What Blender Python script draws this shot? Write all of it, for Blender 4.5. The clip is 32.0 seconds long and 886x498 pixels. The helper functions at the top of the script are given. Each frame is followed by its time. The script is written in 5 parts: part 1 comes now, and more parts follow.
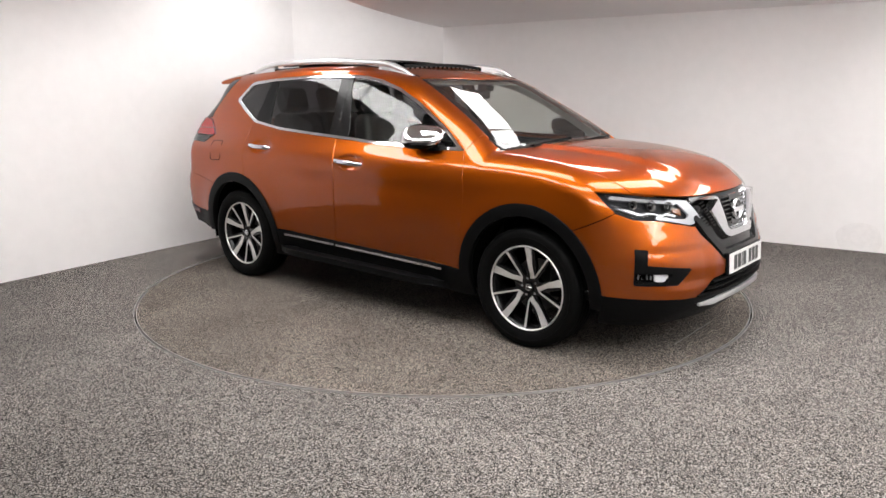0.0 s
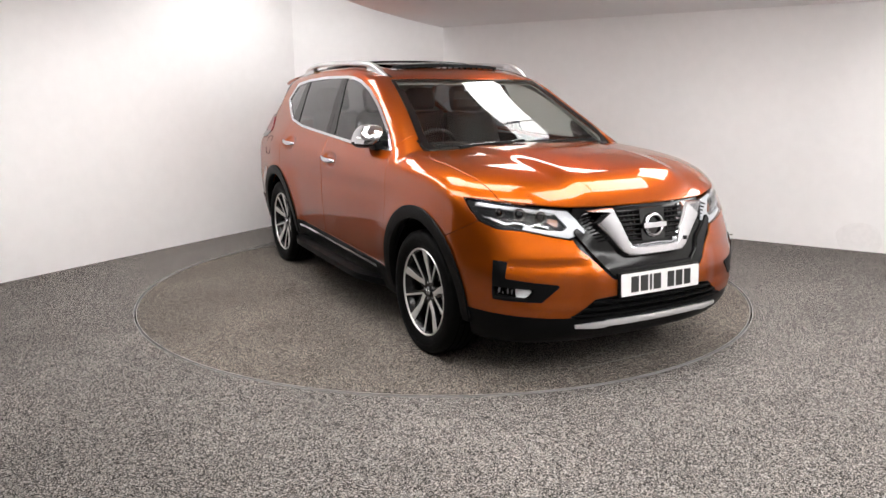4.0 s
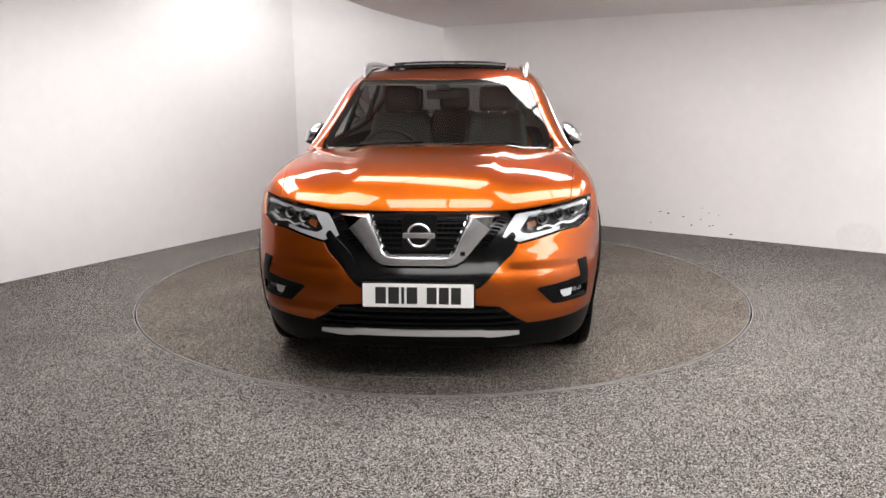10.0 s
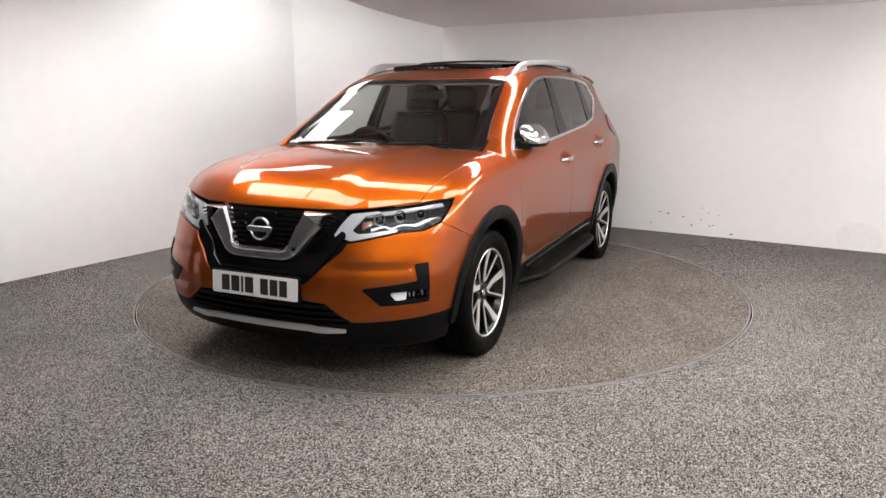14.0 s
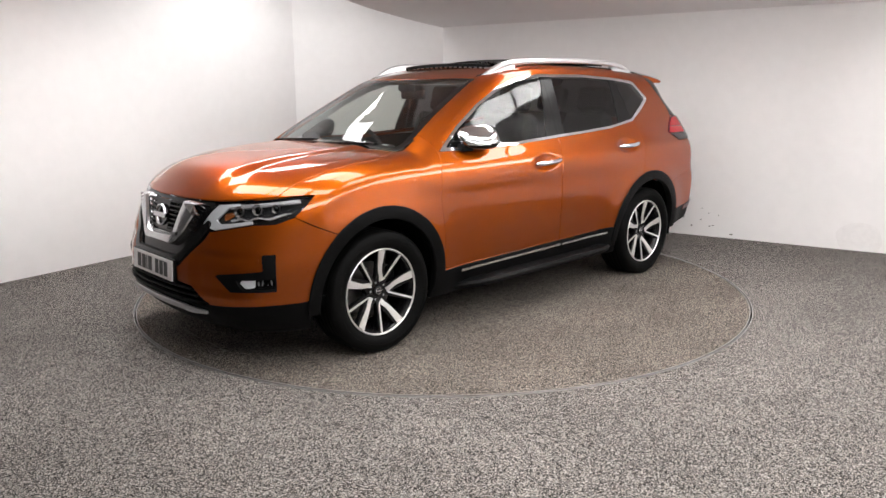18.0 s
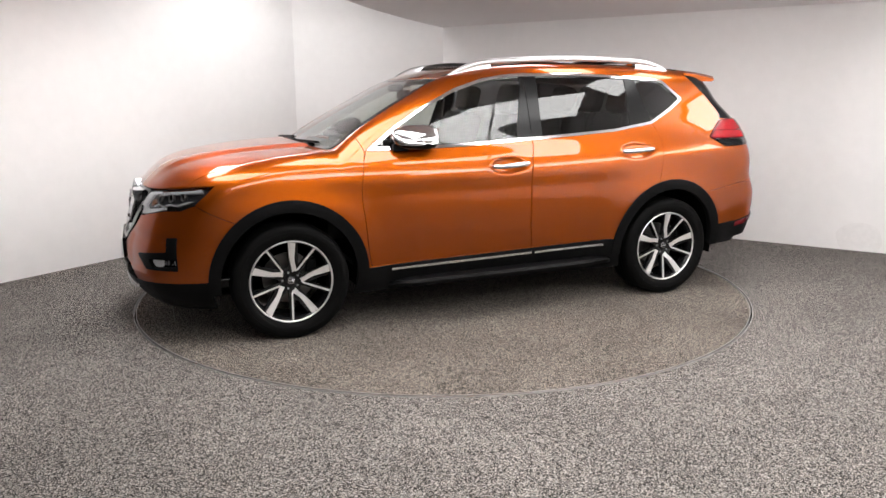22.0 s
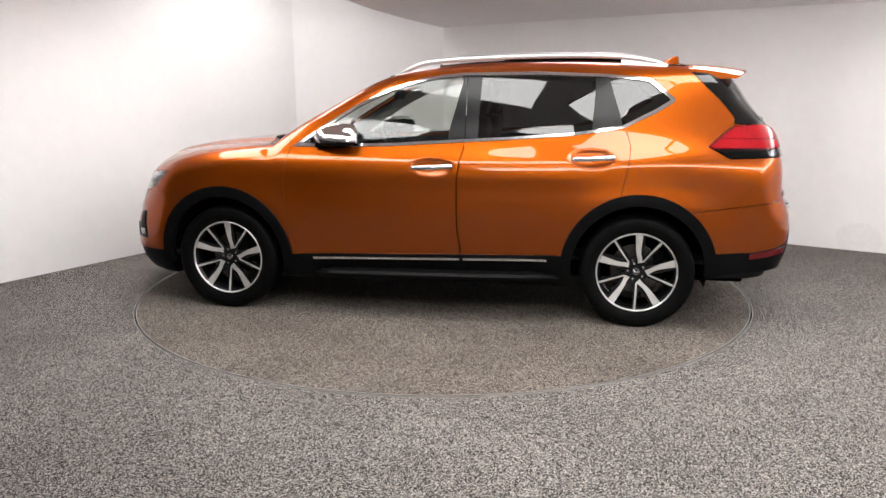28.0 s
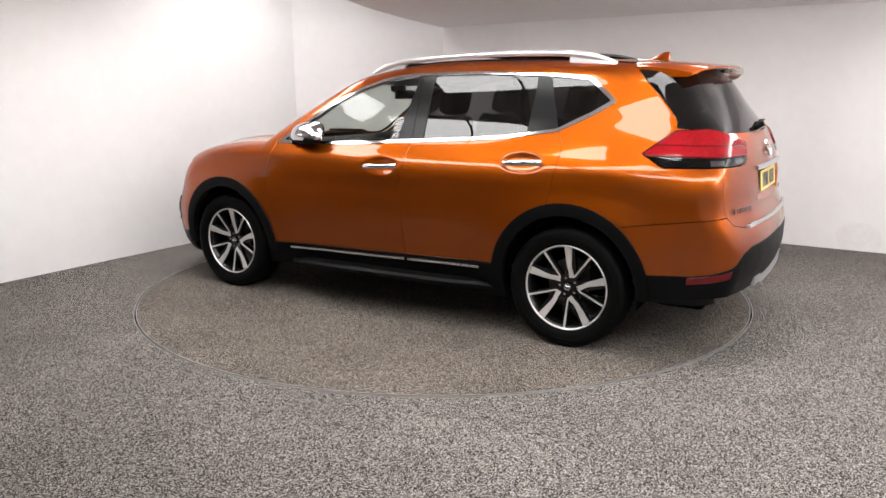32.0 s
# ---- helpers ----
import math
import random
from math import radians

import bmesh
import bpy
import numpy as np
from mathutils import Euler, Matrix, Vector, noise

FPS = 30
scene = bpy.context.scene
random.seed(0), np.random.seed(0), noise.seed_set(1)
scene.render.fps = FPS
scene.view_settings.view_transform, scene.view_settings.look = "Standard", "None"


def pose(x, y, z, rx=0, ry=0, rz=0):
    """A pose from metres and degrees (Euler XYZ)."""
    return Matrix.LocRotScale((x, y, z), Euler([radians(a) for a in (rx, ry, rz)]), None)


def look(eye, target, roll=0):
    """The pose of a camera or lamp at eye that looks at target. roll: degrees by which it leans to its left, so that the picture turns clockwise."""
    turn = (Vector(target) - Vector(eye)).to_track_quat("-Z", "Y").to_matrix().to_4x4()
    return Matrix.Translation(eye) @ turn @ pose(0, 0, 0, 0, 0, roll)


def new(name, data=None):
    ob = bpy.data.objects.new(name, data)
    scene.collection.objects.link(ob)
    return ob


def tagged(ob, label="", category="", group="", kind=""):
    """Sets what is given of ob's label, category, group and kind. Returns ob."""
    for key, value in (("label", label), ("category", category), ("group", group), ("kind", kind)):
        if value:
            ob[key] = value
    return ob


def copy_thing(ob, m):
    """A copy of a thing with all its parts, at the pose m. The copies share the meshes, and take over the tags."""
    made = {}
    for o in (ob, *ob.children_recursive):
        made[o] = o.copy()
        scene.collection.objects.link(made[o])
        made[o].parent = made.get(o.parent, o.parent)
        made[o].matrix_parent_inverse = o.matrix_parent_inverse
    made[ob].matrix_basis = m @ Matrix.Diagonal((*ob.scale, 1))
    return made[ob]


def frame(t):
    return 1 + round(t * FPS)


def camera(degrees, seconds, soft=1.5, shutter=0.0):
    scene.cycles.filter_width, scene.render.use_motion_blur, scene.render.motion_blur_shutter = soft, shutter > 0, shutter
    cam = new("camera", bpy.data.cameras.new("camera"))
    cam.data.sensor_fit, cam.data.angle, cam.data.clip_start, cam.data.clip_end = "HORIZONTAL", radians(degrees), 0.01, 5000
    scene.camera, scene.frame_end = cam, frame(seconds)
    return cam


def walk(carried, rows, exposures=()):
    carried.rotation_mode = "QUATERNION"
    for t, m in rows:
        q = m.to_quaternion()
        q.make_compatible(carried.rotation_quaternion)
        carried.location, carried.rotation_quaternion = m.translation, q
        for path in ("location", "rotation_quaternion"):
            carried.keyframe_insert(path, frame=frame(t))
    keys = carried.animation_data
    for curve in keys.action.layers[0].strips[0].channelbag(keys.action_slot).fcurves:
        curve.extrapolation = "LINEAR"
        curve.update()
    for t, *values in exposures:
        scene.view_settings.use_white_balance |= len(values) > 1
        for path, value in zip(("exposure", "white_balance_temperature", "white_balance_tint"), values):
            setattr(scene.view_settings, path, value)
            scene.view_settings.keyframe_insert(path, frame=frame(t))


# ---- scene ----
EYE = (0.0, -5.571, 1.433)
cam = camera(61.94, 32.0)
walk(cam, [(0.0, look(EYE, (0.0, -5.571 + 9.7867, 1.433 - 2.0546), -0.174)), (32.0, look(EYE, (0.0, -5.571 + 9.7867, 1.433 - 2.0546), -0.174))])

# ---- light ----
world = bpy.data.worlds.new("world")
world.use_nodes = True
world.node_tree.nodes["Background"].inputs[0].default_value = (0.9, 0.95, 1.0, 1)
world.node_tree.nodes["Background"].inputs[1].default_value = 0.15
scene.world = world
scene.view_settings.exposure = 0.64
LAMP_POWER = 7.5


# ---- materials ----
def material(name, color, rough=0.5, metal=0.0, coat=0.0, noise_scale=0.0, noise_amount=0.0, bump=0.0, bump_scale=200.0, spec=0.5):
    m = bpy.data.materials.new(name)
    m.use_nodes = True
    nt = m.node_tree
    b = nt.nodes["Principled BSDF"]
    b.inputs["Base Color"].default_value = (*color, 1)
    b.inputs["Roughness"].default_value = rough
    b.inputs["Metallic"].default_value = metal
    b.inputs["Coat Weight"].default_value = coat
    b.inputs["Coat Roughness"].default_value = 0.02
    b.inputs["Specular IOR Level"].default_value = spec
    if noise_scale:
        tc = nt.nodes.new("ShaderNodeTexCoord")
        n1, n2 = nt.nodes.new("ShaderNodeTexNoise"), nt.nodes.new("ShaderNodeTexNoise")
        n1.inputs["Scale"].default_value, n2.inputs["Scale"].default_value = noise_scale, noise_scale * 9
        n1.inputs["Detail"].default_value, n2.inputs["Detail"].default_value = 5, 3
        mix = nt.nodes.new("ShaderNodeMath")
        mix.operation = "ADD"
        nt.links.new(tc.outputs["Object"], n1.inputs["Vector"])
        nt.links.new(tc.outputs["Object"], n2.inputs["Vector"])
        nt.links.new(n1.outputs["Fac"], mix.inputs[0])
        nt.links.new(n2.outputs["Fac"], mix.inputs[1])
        mr = nt.nodes.new("ShaderNodeMapRange")
        mr.inputs["From Min"].default_value, mr.inputs["From Max"].default_value = 0.7, 1.3
        mr.inputs["To Min"].default_value, mr.inputs["To Max"].default_value = 1 - noise_amount, 1 + noise_amount
        nt.links.new(mix.outputs[0], mr.inputs["Value"])
        sc = nt.nodes.new("ShaderNodeVectorMath")
        sc.operation = "SCALE"
        sc.inputs[0].default_value = color
        nt.links.new(mr.outputs[0], sc.inputs["Scale"])
        nt.links.new(sc.outputs[0], b.inputs["Base Color"])
        rr = nt.nodes.new("ShaderNodeMapRange")
        rr.inputs["From Min"].default_value, rr.inputs["From Max"].default_value = 0.7, 1.3
        rr.inputs["To Min"].default_value, rr.inputs["To Max"].default_value = max(rough * 0.85, 0.0), min(rough * 1.15, 1)
        nt.links.new(mix.outputs[0], rr.inputs["Value"])
        nt.links.new(rr.outputs[0], b.inputs["Roughness"])
    if bump:
        tc2 = nt.nodes.new("ShaderNodeTexCoord")
        n3 = nt.nodes.new("ShaderNodeTexNoise")
        n3.inputs["Scale"].default_value, n3.inputs["Detail"].default_value = bump_scale, 4
        bp = nt.nodes.new("ShaderNodeBump")
        bp.inputs["Strength"].default_value, bp.inputs["Distance"].default_value = bump, 0.002
        nt.links.new(tc2.outputs["Object"], n3.inputs["Vector"])
        nt.links.new(n3.outputs["Fac"], bp.inputs["Height"])
        nt.links.new(bp.outputs[0], b.inputs["Normal"])
    return m


def glass(name, tint, ior=1.5, rough=0.0):
    """Thin glass: tinted see-through with a mirror gloss that grows towards grazing."""
    m = bpy.data.materials.new(name)
    m.use_nodes = True
    nt = m.node_tree
    nt.nodes.clear()
    out, mix = nt.nodes.new("ShaderNodeOutputMaterial"), nt.nodes.new("ShaderNodeMixShader")
    tr, gl, fr = nt.nodes.new("ShaderNodeBsdfTransparent"), nt.nodes.new("ShaderNodeBsdfGlossy"), nt.nodes.new("ShaderNodeLayerWeight")
    tr.inputs[0].default_value = (*tint, 1)
    gl.inputs["Color"].default_value = (1, 1, 1, 1)
    gl.inputs["Roughness"].default_value = rough
    fr.inputs["Blend"].default_value = 0.5
    f0 = ((ior - 1) / (ior + 1)) ** 2
    up5 = nt.nodes.new("ShaderNodeMath")
    up5.operation = "POWER"
    up5.inputs[1].default_value = 5
    lift = nt.nodes.new("ShaderNodeMath")
    lift.operation = "MULTIPLY_ADD"
    lift.inputs[1].default_value, lift.inputs[2].default_value = 1 - f0, f0
    nt.links.new(fr.outputs["Facing"], up5.inputs[0])
    nt.links.new(up5.outputs[0], lift.inputs[0])
    nt.links.new(lift.outputs[0], mix.inputs[0])
    nt.links.new(tr.outputs[0], mix.inputs[1])
    nt.links.new(gl.outputs[0], mix.inputs[2])
    nt.links.new(mix.outputs[0], out.inputs[0])
    return m


def glow(name, color, strength):
    m = bpy.data.materials.new(name)
    m.use_nodes = True
    b = m.node_tree.nodes["Principled BSDF"]
    b.inputs["Base Color"].default_value = (0.8, 0.8, 0.8, 1)
    b.inputs["Emission Color"].default_value = (*color, 1)
    b.inputs["Emission Strength"].default_value = strength
    return m


def carpet(name, dark, mid, light, tint=(1.0, 0.91, 0.84, 1), worn=0.12):
    """Short loop-pile carpet, speckled in three tones, with broad worn patches."""
    m = bpy.data.materials.new(name)
    m.use_nodes = True
    nt = m.node_tree
    b = nt.nodes["Principled BSDF"]
    b.inputs["Roughness"].default_value = 0.95
    b.inputs["Specular IOR Level"].default_value = 0.15
    tc = nt.nodes.new("ShaderNodeTexCoord")
    vor = nt.nodes.new("ShaderNodeTexVoronoi")
    vor.inputs["Scale"].default_value = 270
    nt.links.new(tc.outputs["Object"], vor.inputs["Vector"])
    sep = nt.nodes.new("ShaderNodeSeparateColor")
    nt.links.new(vor.outputs["Color"], sep.inputs[0])
    fine = nt.nodes.new("ShaderNodeTexNoise")
    fine.inputs["Scale"].default_value, fine.inputs["Detail"].default_value = 60, 4
    nt.links.new(tc.outputs["Object"], fine.inputs["Vector"])
    add = nt.nodes.new("ShaderNodeMath")
    add.operation = "MULTIPLY_ADD"
    add.inputs[1].default_value = 0.08
    nt.links.new(fine.outputs["Fac"], add.inputs[0])
    nt.links.new(sep.outputs[0], add.inputs[2])
    ramp_n = nt.nodes.new("ShaderNodeValToRGB")
    e = ramp_n.color_ramp.elements
    e[0].position, e[0].color = 0.20, (*dark, 1)
    e[1].position, e[1].color = 0.66, (*light, 1)
    mid_e = e.new(0.42)
    mid_e.color = (*mid, 1)
    half = nt.nodes.new("ShaderNodeMath")
    half.operation = "DIVIDE"
    half.inputs[1].default_value = 1.4
    nt.links.new(add.outputs[0], half.inputs[0])
    nt.links.new(half.outputs[0], ramp_n.inputs[0])
    warm = nt.nodes.new("ShaderNodeMix")
    warm.data_type = "RGBA"
    warm.blend_type = "MULTIPLY"
    warm.inputs["A"].default_value = (1, 1, 1, 1)
    nt.links.new(ramp_n.outputs[0], warm.inputs["A"])
    warm.inputs["B"].default_value = tint
    nt.links.new(sep.outputs[2], warm.inputs["Factor"])
    broad = nt.nodes.new("ShaderNodeTexNoise")
    broad.inputs["Scale"].default_value, broad.inputs["Detail"].default_value = 1.3, 7
    nt.links.new(tc.outputs["Object"], broad.inputs["Vector"])
    mr = nt.nodes.new("ShaderNodeMapRange")
    mr.inputs["From Min"].default_value, mr.inputs["From Max"].default_value = 0.3, 0.7
    mr.inputs["To Min"].default_value, mr.inputs["To Max"].default_value = 1 - worn, 1 + worn
    nt.links.new(broad.outputs["Fac"], mr.inputs["Value"])
    sc = nt.nodes.new("ShaderNodeVectorMath")
    sc.operation = "SCALE"
    nt.links.new(warm.outputs["Result"], sc.inputs[0])
    nt.links.new(mr.outputs[0], sc.inputs["Scale"])
    nt.links.new(sc.outputs[0], b.inputs["Base Color"])
    bp = nt.nodes.new("ShaderNodeBump")
    bp.inputs["Strength"].default_value, bp.inputs["Distance"].default_value = 0.25, 0.003
    nt.links.new(vor.outputs["Distance"], bp.inputs["Height"])
    nt.links.new(bp.outputs[0], b.inputs["Normal"])
    return m


def car_paint():
    """Burnt-orange metallic basecoat with fine flake under clear lacquer."""
    m = material("orange_paint", (0.33, 0.0645, 0.0022), 0.36, 0.88, 1.0, spec=0.1)
    m.node_tree.nodes["Principled BSDF"].inputs["Specular Tint"].default_value = (0.60, 0.36, 0.06, 1)
    m.node_tree.nodes["Principled BSDF"].inputs["Coat IOR"].default_value = 1.46
    nt = m.node_tree
    b = nt.nodes["Principled BSDF"]
    tc = nt.nodes.new("ShaderNodeTexCoord")
    vor = nt.nodes.new("ShaderNodeTexVoronoi")
    vor.inputs["Scale"].default_value = 900
    nt.links.new(tc.outputs["Object"], vor.inputs["Vector"])
    mr = nt.nodes.new("ShaderNodeMapRange")
    mr.inputs["To Min"].default_value, mr.inputs["To Max"].default_value = 0.82, 1.15
    sep = nt.nodes.new("ShaderNodeSeparateColor")
    nt.links.new(vor.outputs["Color"], sep.inputs[0])
    nt.links.new(sep.outputs[0], mr.inputs["Value"])
    sc = nt.nodes.new("ShaderNodeVectorMath")
    sc.operation = "SCALE"
    sc.inputs[0].default_value = (0.33, 0.0645, 0.0022)
    nt.links.new(mr.outputs[0], sc.inputs["Scale"])
    nt.links.new(sc.outputs[0], b.inputs["Base Color"])
    return m


PAINT = car_paint()
GLOSS_BLACK = material("gloss_black", (0.003, 0.003, 0.0033), 0.04, 0, 0.0, spec=0.4)
TRIM_BLACK = material("black_trim_plastic", (0.0034, 0.0034, 0.0036), 0.42, 0, 0, 14, 0.2, 0.2, 420, 0.08)
PILLAR_BLACK = material("pillar_black", (0.0045, 0.0045, 0.0048), 0.22, spec=0.2)
DEEP_BLACK = material("dark_cavity", (0.002, 0.002, 0.002), 0.9, spec=0.03)
CHROME = material("chrome", (0.70, 0.71, 0.73), 0.07, 1.0)
BRIGHT_CHROME = material("bright_chrome", (0.60, 0.60, 0.615), 0.20, 0.95)
LAMP_HOUSE = material("lamp_housing", (0.012, 0.012, 0.013), 0.35, 0.0, 0.0, spec=0.12)
LAMP_GUIDE = material("lamp_guide", (0.44, 0.45, 0.465), 0.28, 0.2, 0.1)
SATIN = material("satin_silver", (0.60, 0.60, 0.615), 0.30, 0.75)
MACHINED = material("machined_alloy", (0.66, 0.645, 0.63), 0.36, 0.6, 0.3, 20, 0.08)
WHEEL_BLACK = material("wheel_black", (0.005, 0.005, 0.0055), 0.22, 0.0, 0.2, spec=0.25)
RUBBER = material("tyre_rubber", (0.0030, 0.0030, 0.0030), 0.55, 0, 0, 9, 0.3, 0.4, 160, 0.06)
GRILLE_BLACK = material("grille_black", (0.003, 0.003, 0.0032), 0.13, spec=0.22)
DISC_STEEL = material("brake_steel", (0.12, 0.115, 0.11), 0.38, 1.0, 0, 30, 0.2)
CLEAR = glass("clear_glass", (0.80, 0.84, 0.81), 1.55)
PRIVACY = glass("privacy_glass", (0.16, 0.16, 0.17), 1.55)
LENS = glass("lamp_lens", (0.93, 0.94, 0.95), 1.16)
SMOKE = glass("smoked_lens", (0.46, 0.46, 0.47), 1.40)
RED_LENS = material("red_lens", (0.27, 0.0035, 0.008), 0.05, 0, 0.0, 5, 0.2)
RED_DARK = material("dark_red_lens", (0.10, 0.002, 0.004), 0.12, 0, 0.1)
AMBER = material("amber_lens", (0.16, 0.05, 0.015), 0.15)
LAMP_SILVER = material("lamp_reflector", (0.46, 0.465, 0.48), 0.26, 0.6)
LAMP_WHITE = material("lamp_light_guide", (0.90, 0.91, 0.93), 0.22, 0.0, 0.5)
LEATHER = material("black_leather", (0.010, 0.010, 0.0105), 0.45, 0, 0, 22, 0.2, 0.3, 260, 0.2)
CABIN_DARK = material("dark_cabin_plastic", (0.010, 0.010, 0.0105), 0.6, 0, 0, 12, 0.15, spec=0.15)
CABIN_LIGHT = material("light_headlining", (0.42, 0.42, 0.39), 0.9, 0, 0, 30, 0.06)
PLATE_WHITE = material("white_plate", (0.78, 0.78, 0.77), 0.35, 0, 0.3, 9, 0.02)
PLATE_YELLOW = material("yellow_plate", (0.72, 0.52, 0.06), 0.35, 0, 0.3, 9, 0.03)
PLATE_INK = material("plate_black", (0.015, 0.015, 0.015), 0.4)
WALL_WHITE = material("white_wall_paint", (0.89, 0.872, 0.872), 0.75, 0, 0, 1.1, 0.02, 0.06, 70)
CEIL_WHITE = material("ceiling_paint", (0.82, 0.795, 0.795), 0.85, 0, 0, 0.9, 0.02)
# for walls out of view: tones chosen for what the car reflects
DARK_UNSEEN_WALL = material("dark_unseen_wall", (0.06, 0.058, 0.057), 0.9, 0, 0, 3, 0.2)
GREY_UNSEEN_WALL = material("grey_unseen_wall", (0.40, 0.385, 0.375), 0.85, 0, 0, 1.2, 0.06)
SCUFF = material("scuffed_plaster", (0.22, 0.205, 0.195), 0.9, 0, 0, 40, 0.3)
FLOOR_CARPET = carpet("floor_carpet", (0.008, 0.0076, 0.0073), (0.073, 0.069, 0.066), (0.40, 0.385, 0.375))
DECK_CARPET = carpet("turntable_carpet", (0.009, 0.0083, 0.0076), (0.074, 0.068, 0.063), (0.34, 0.316, 0.294), (1.0, 0.88, 0.77, 1), 0.20)
RING_METAL = material("ring_aluminium", (0.36, 0.35, 0.34), 0.45, 0.5, 0, 12, 0.2)
LAMP_GLOW = glow("light_panel_glow", (1.0, 0.985, 0.97), LAMP_POWER)
SMUDGE = material("wall_smudge_paint", (0.845, 0.826, 0.824), 0.8, 0, 0, 3, 0.04)
LAMP_FRAME = material("light_panel_frame", (0.10, 0.10, 0.10), 0.5)


# ---- mesh helpers ----
def thing(name, label, category, group=""):
    return tagged(new(name), label, category, group)


def finish(name, verts, faces, mat, parent=None, label="", smooth=True, normals=None):
    me = bpy.data.meshes.new(name)
    me.from_pydata([tuple(map(float, v)) for v in verts], [], [tuple(map(int, f)) for f in faces])
    me.materials.append(mat)
    if smooth:
        me.polygons.foreach_set("use_smooth", [True] * len(me.polygons))
    me.update()
    if normals is not None:
        me.normals_split_custom_set_from_vertices([tuple(map(float, n)) for n in normals])
    ob = new(name, me)
    ob.parent = parent
    return tagged(ob, label)


def part(name, bm, mat, parent=None, label="", smooth=True, sharp=35):
    bm.normal_update()
    me = bpy.data.meshes.new(name)
    bm.to_mesh(me)
    bm.free()
    me.materials.append(mat)
    if smooth:
        me.polygons.foreach_set("use_smooth", [True] * len(me.polygons))
        me.set_sharp_from_angle(angle=radians(sharp))
    ob = new(name, me)
    ob.parent = parent
    return tagged(ob, label)


def add_box(bm, center, size, bevel=0.0, turn=None):
    r = bmesh.ops.create_cube(bm, size=1.0)
    vs = r["verts"]
    m = Matrix.Translation(center) @ (turn if turn else Matrix()) @ Matrix.Diagonal((*size, 1))
    bmesh.ops.transform(bm, matrix=m, verts=vs)
    if bevel:
        es = list({e for v in vs for e in v.link_edges})
        bmesh.ops.bevel(bm, geom=es, offset=bevel, segments=3, profile=0.6, affect="EDGES")
    return bm


def box(center, size, bevel=0.0, turn=None):
    return add_box(bmesh.new(), center, size, bevel, turn)


def add_rod(bm, a, b, r, n=16, r2=None):
    a, b = Vector(a), Vector(b)
    q = (b - a).to_track_quat("Z", "Y").to_matrix().to_4x4()
    bmesh.ops.create_cone(bm, cap_ends=True, segments=n, radius1=r, radius2=r if r2 is None else r2, depth=(b - a).length,
                          matrix=Matrix.Translation((a + b) / 2) @ q)
    return bm


def rod(a, b, r, n=16, r2=None):
    return add_rod(bmesh.new(), a, b, r, n, r2)


def add_lathe(bm, profile, n=48, m=None):
    """Turns (radius, height) points about z."""
    rings = []
    for r, h in profile:
        rings.append([bm.verts.new(((r * math.cos(2 * math.pi * k / n)), r * math.sin(2 * math.pi * k / n), h)) for k in range(n)])
    for a, b in zip(rings, rings[1:]):
        for k in range(n):
            bm.faces.new((a[k], a[(k + 1) % n], b[(k + 1) % n], b[k]))
    if m is not None:
        bmesh.ops.transform(bm, matrix=m, verts=[v for r in rings for v in r])
    bmesh.ops.recalc_face_normals(bm, faces=bm.faces)
    return bm


def lathe(profile, n=48, m=None):
    return add_lathe(bmesh.new(), profile, n, m)


def sweep(path, section, up=(0, 0, 1), scale=None, closed=False):
    """Carries a closed (side, up) section along a path."""
    bm = bmesh.new()
    pts = [Vector(p) for p in path]
    rings = []
    for i, p in enumerate(pts):
        a = pts[i - 1] if i or closed else p
        b = pts[(i + 1) % len(pts)] if i < len(pts) - 1 or closed else p
        t = (b - a).normalized()
        s = t.cross(Vector(up)).normalized()
        w = s.cross(t).normalized()
        k = scale[i] if scale else 1
        rings.append([bm.verts.new(p + s * q[0] * k + w * q[1] * k) for q in section])
    n = len(section)
    pairs = list(zip(rings, rings[1:])) + ([(rings[-1], rings[0])] if closed else [])
    for a, b in pairs:
        for k in range(n):
            bm.faces.new((a[k], a[(k + 1) % n], b[(k + 1) % n], b[k]))
    if not closed:
        bm.faces.new(rings[0][::-1])
        bm.faces.new(rings[-1])
    bmesh.ops.recalc_face_normals(bm, faces=bm.faces)
    return bm


def circle(r, n=10, sx=1.0, sy=1.0):
    return [(r * sx * math.cos(2 * math.pi * k / n), r * sy * math.sin(2 * math.pi * k / n)) for k in range(n)]


def smooth_path(keys, n=24):
    """Evenly stepped Catmull-Rom curve through the keys."""
    k = [Vector(q) for q in keys]
    k = [k[0] * 2 - k[1]] + k + [k[-1] * 2 - k[-2]]
    out = []
    for i in range(n + 1):
        t = i / n * (len(k) - 3)
        j = min(int(t), len(k) - 4)
        u = t - j
        a, b, c, d = k[j:j + 4]
        out.append(0.5 * (2 * b + (c - a) * u + (2 * a - 5 * b + 4 * c - d) * u * u + (3 * b - a - 3 * c + d) * u ** 3))
    return out


def prism(outline, place, depth):
    """A plate: the outline's (a, b) points put in space by place(a, b, d) at d = 0 and d = depth."""
    bm = bmesh.new()
    top = [bm.verts.new(place(a, b, depth)) for a, b in outline]
    low = [bm.verts.new(place(a, b, 0)) for a, b in outline]
    bm.faces.new(top)
    bm.faces.new(low[::-1])
    n = len(outline)
    for k in range(n):
        bm.faces.new((low[k], low[(k + 1) % n], top[(k + 1) % n], top[k]))
    bmesh.ops.recalc_face_normals(bm, faces=bm.faces)
    return bm


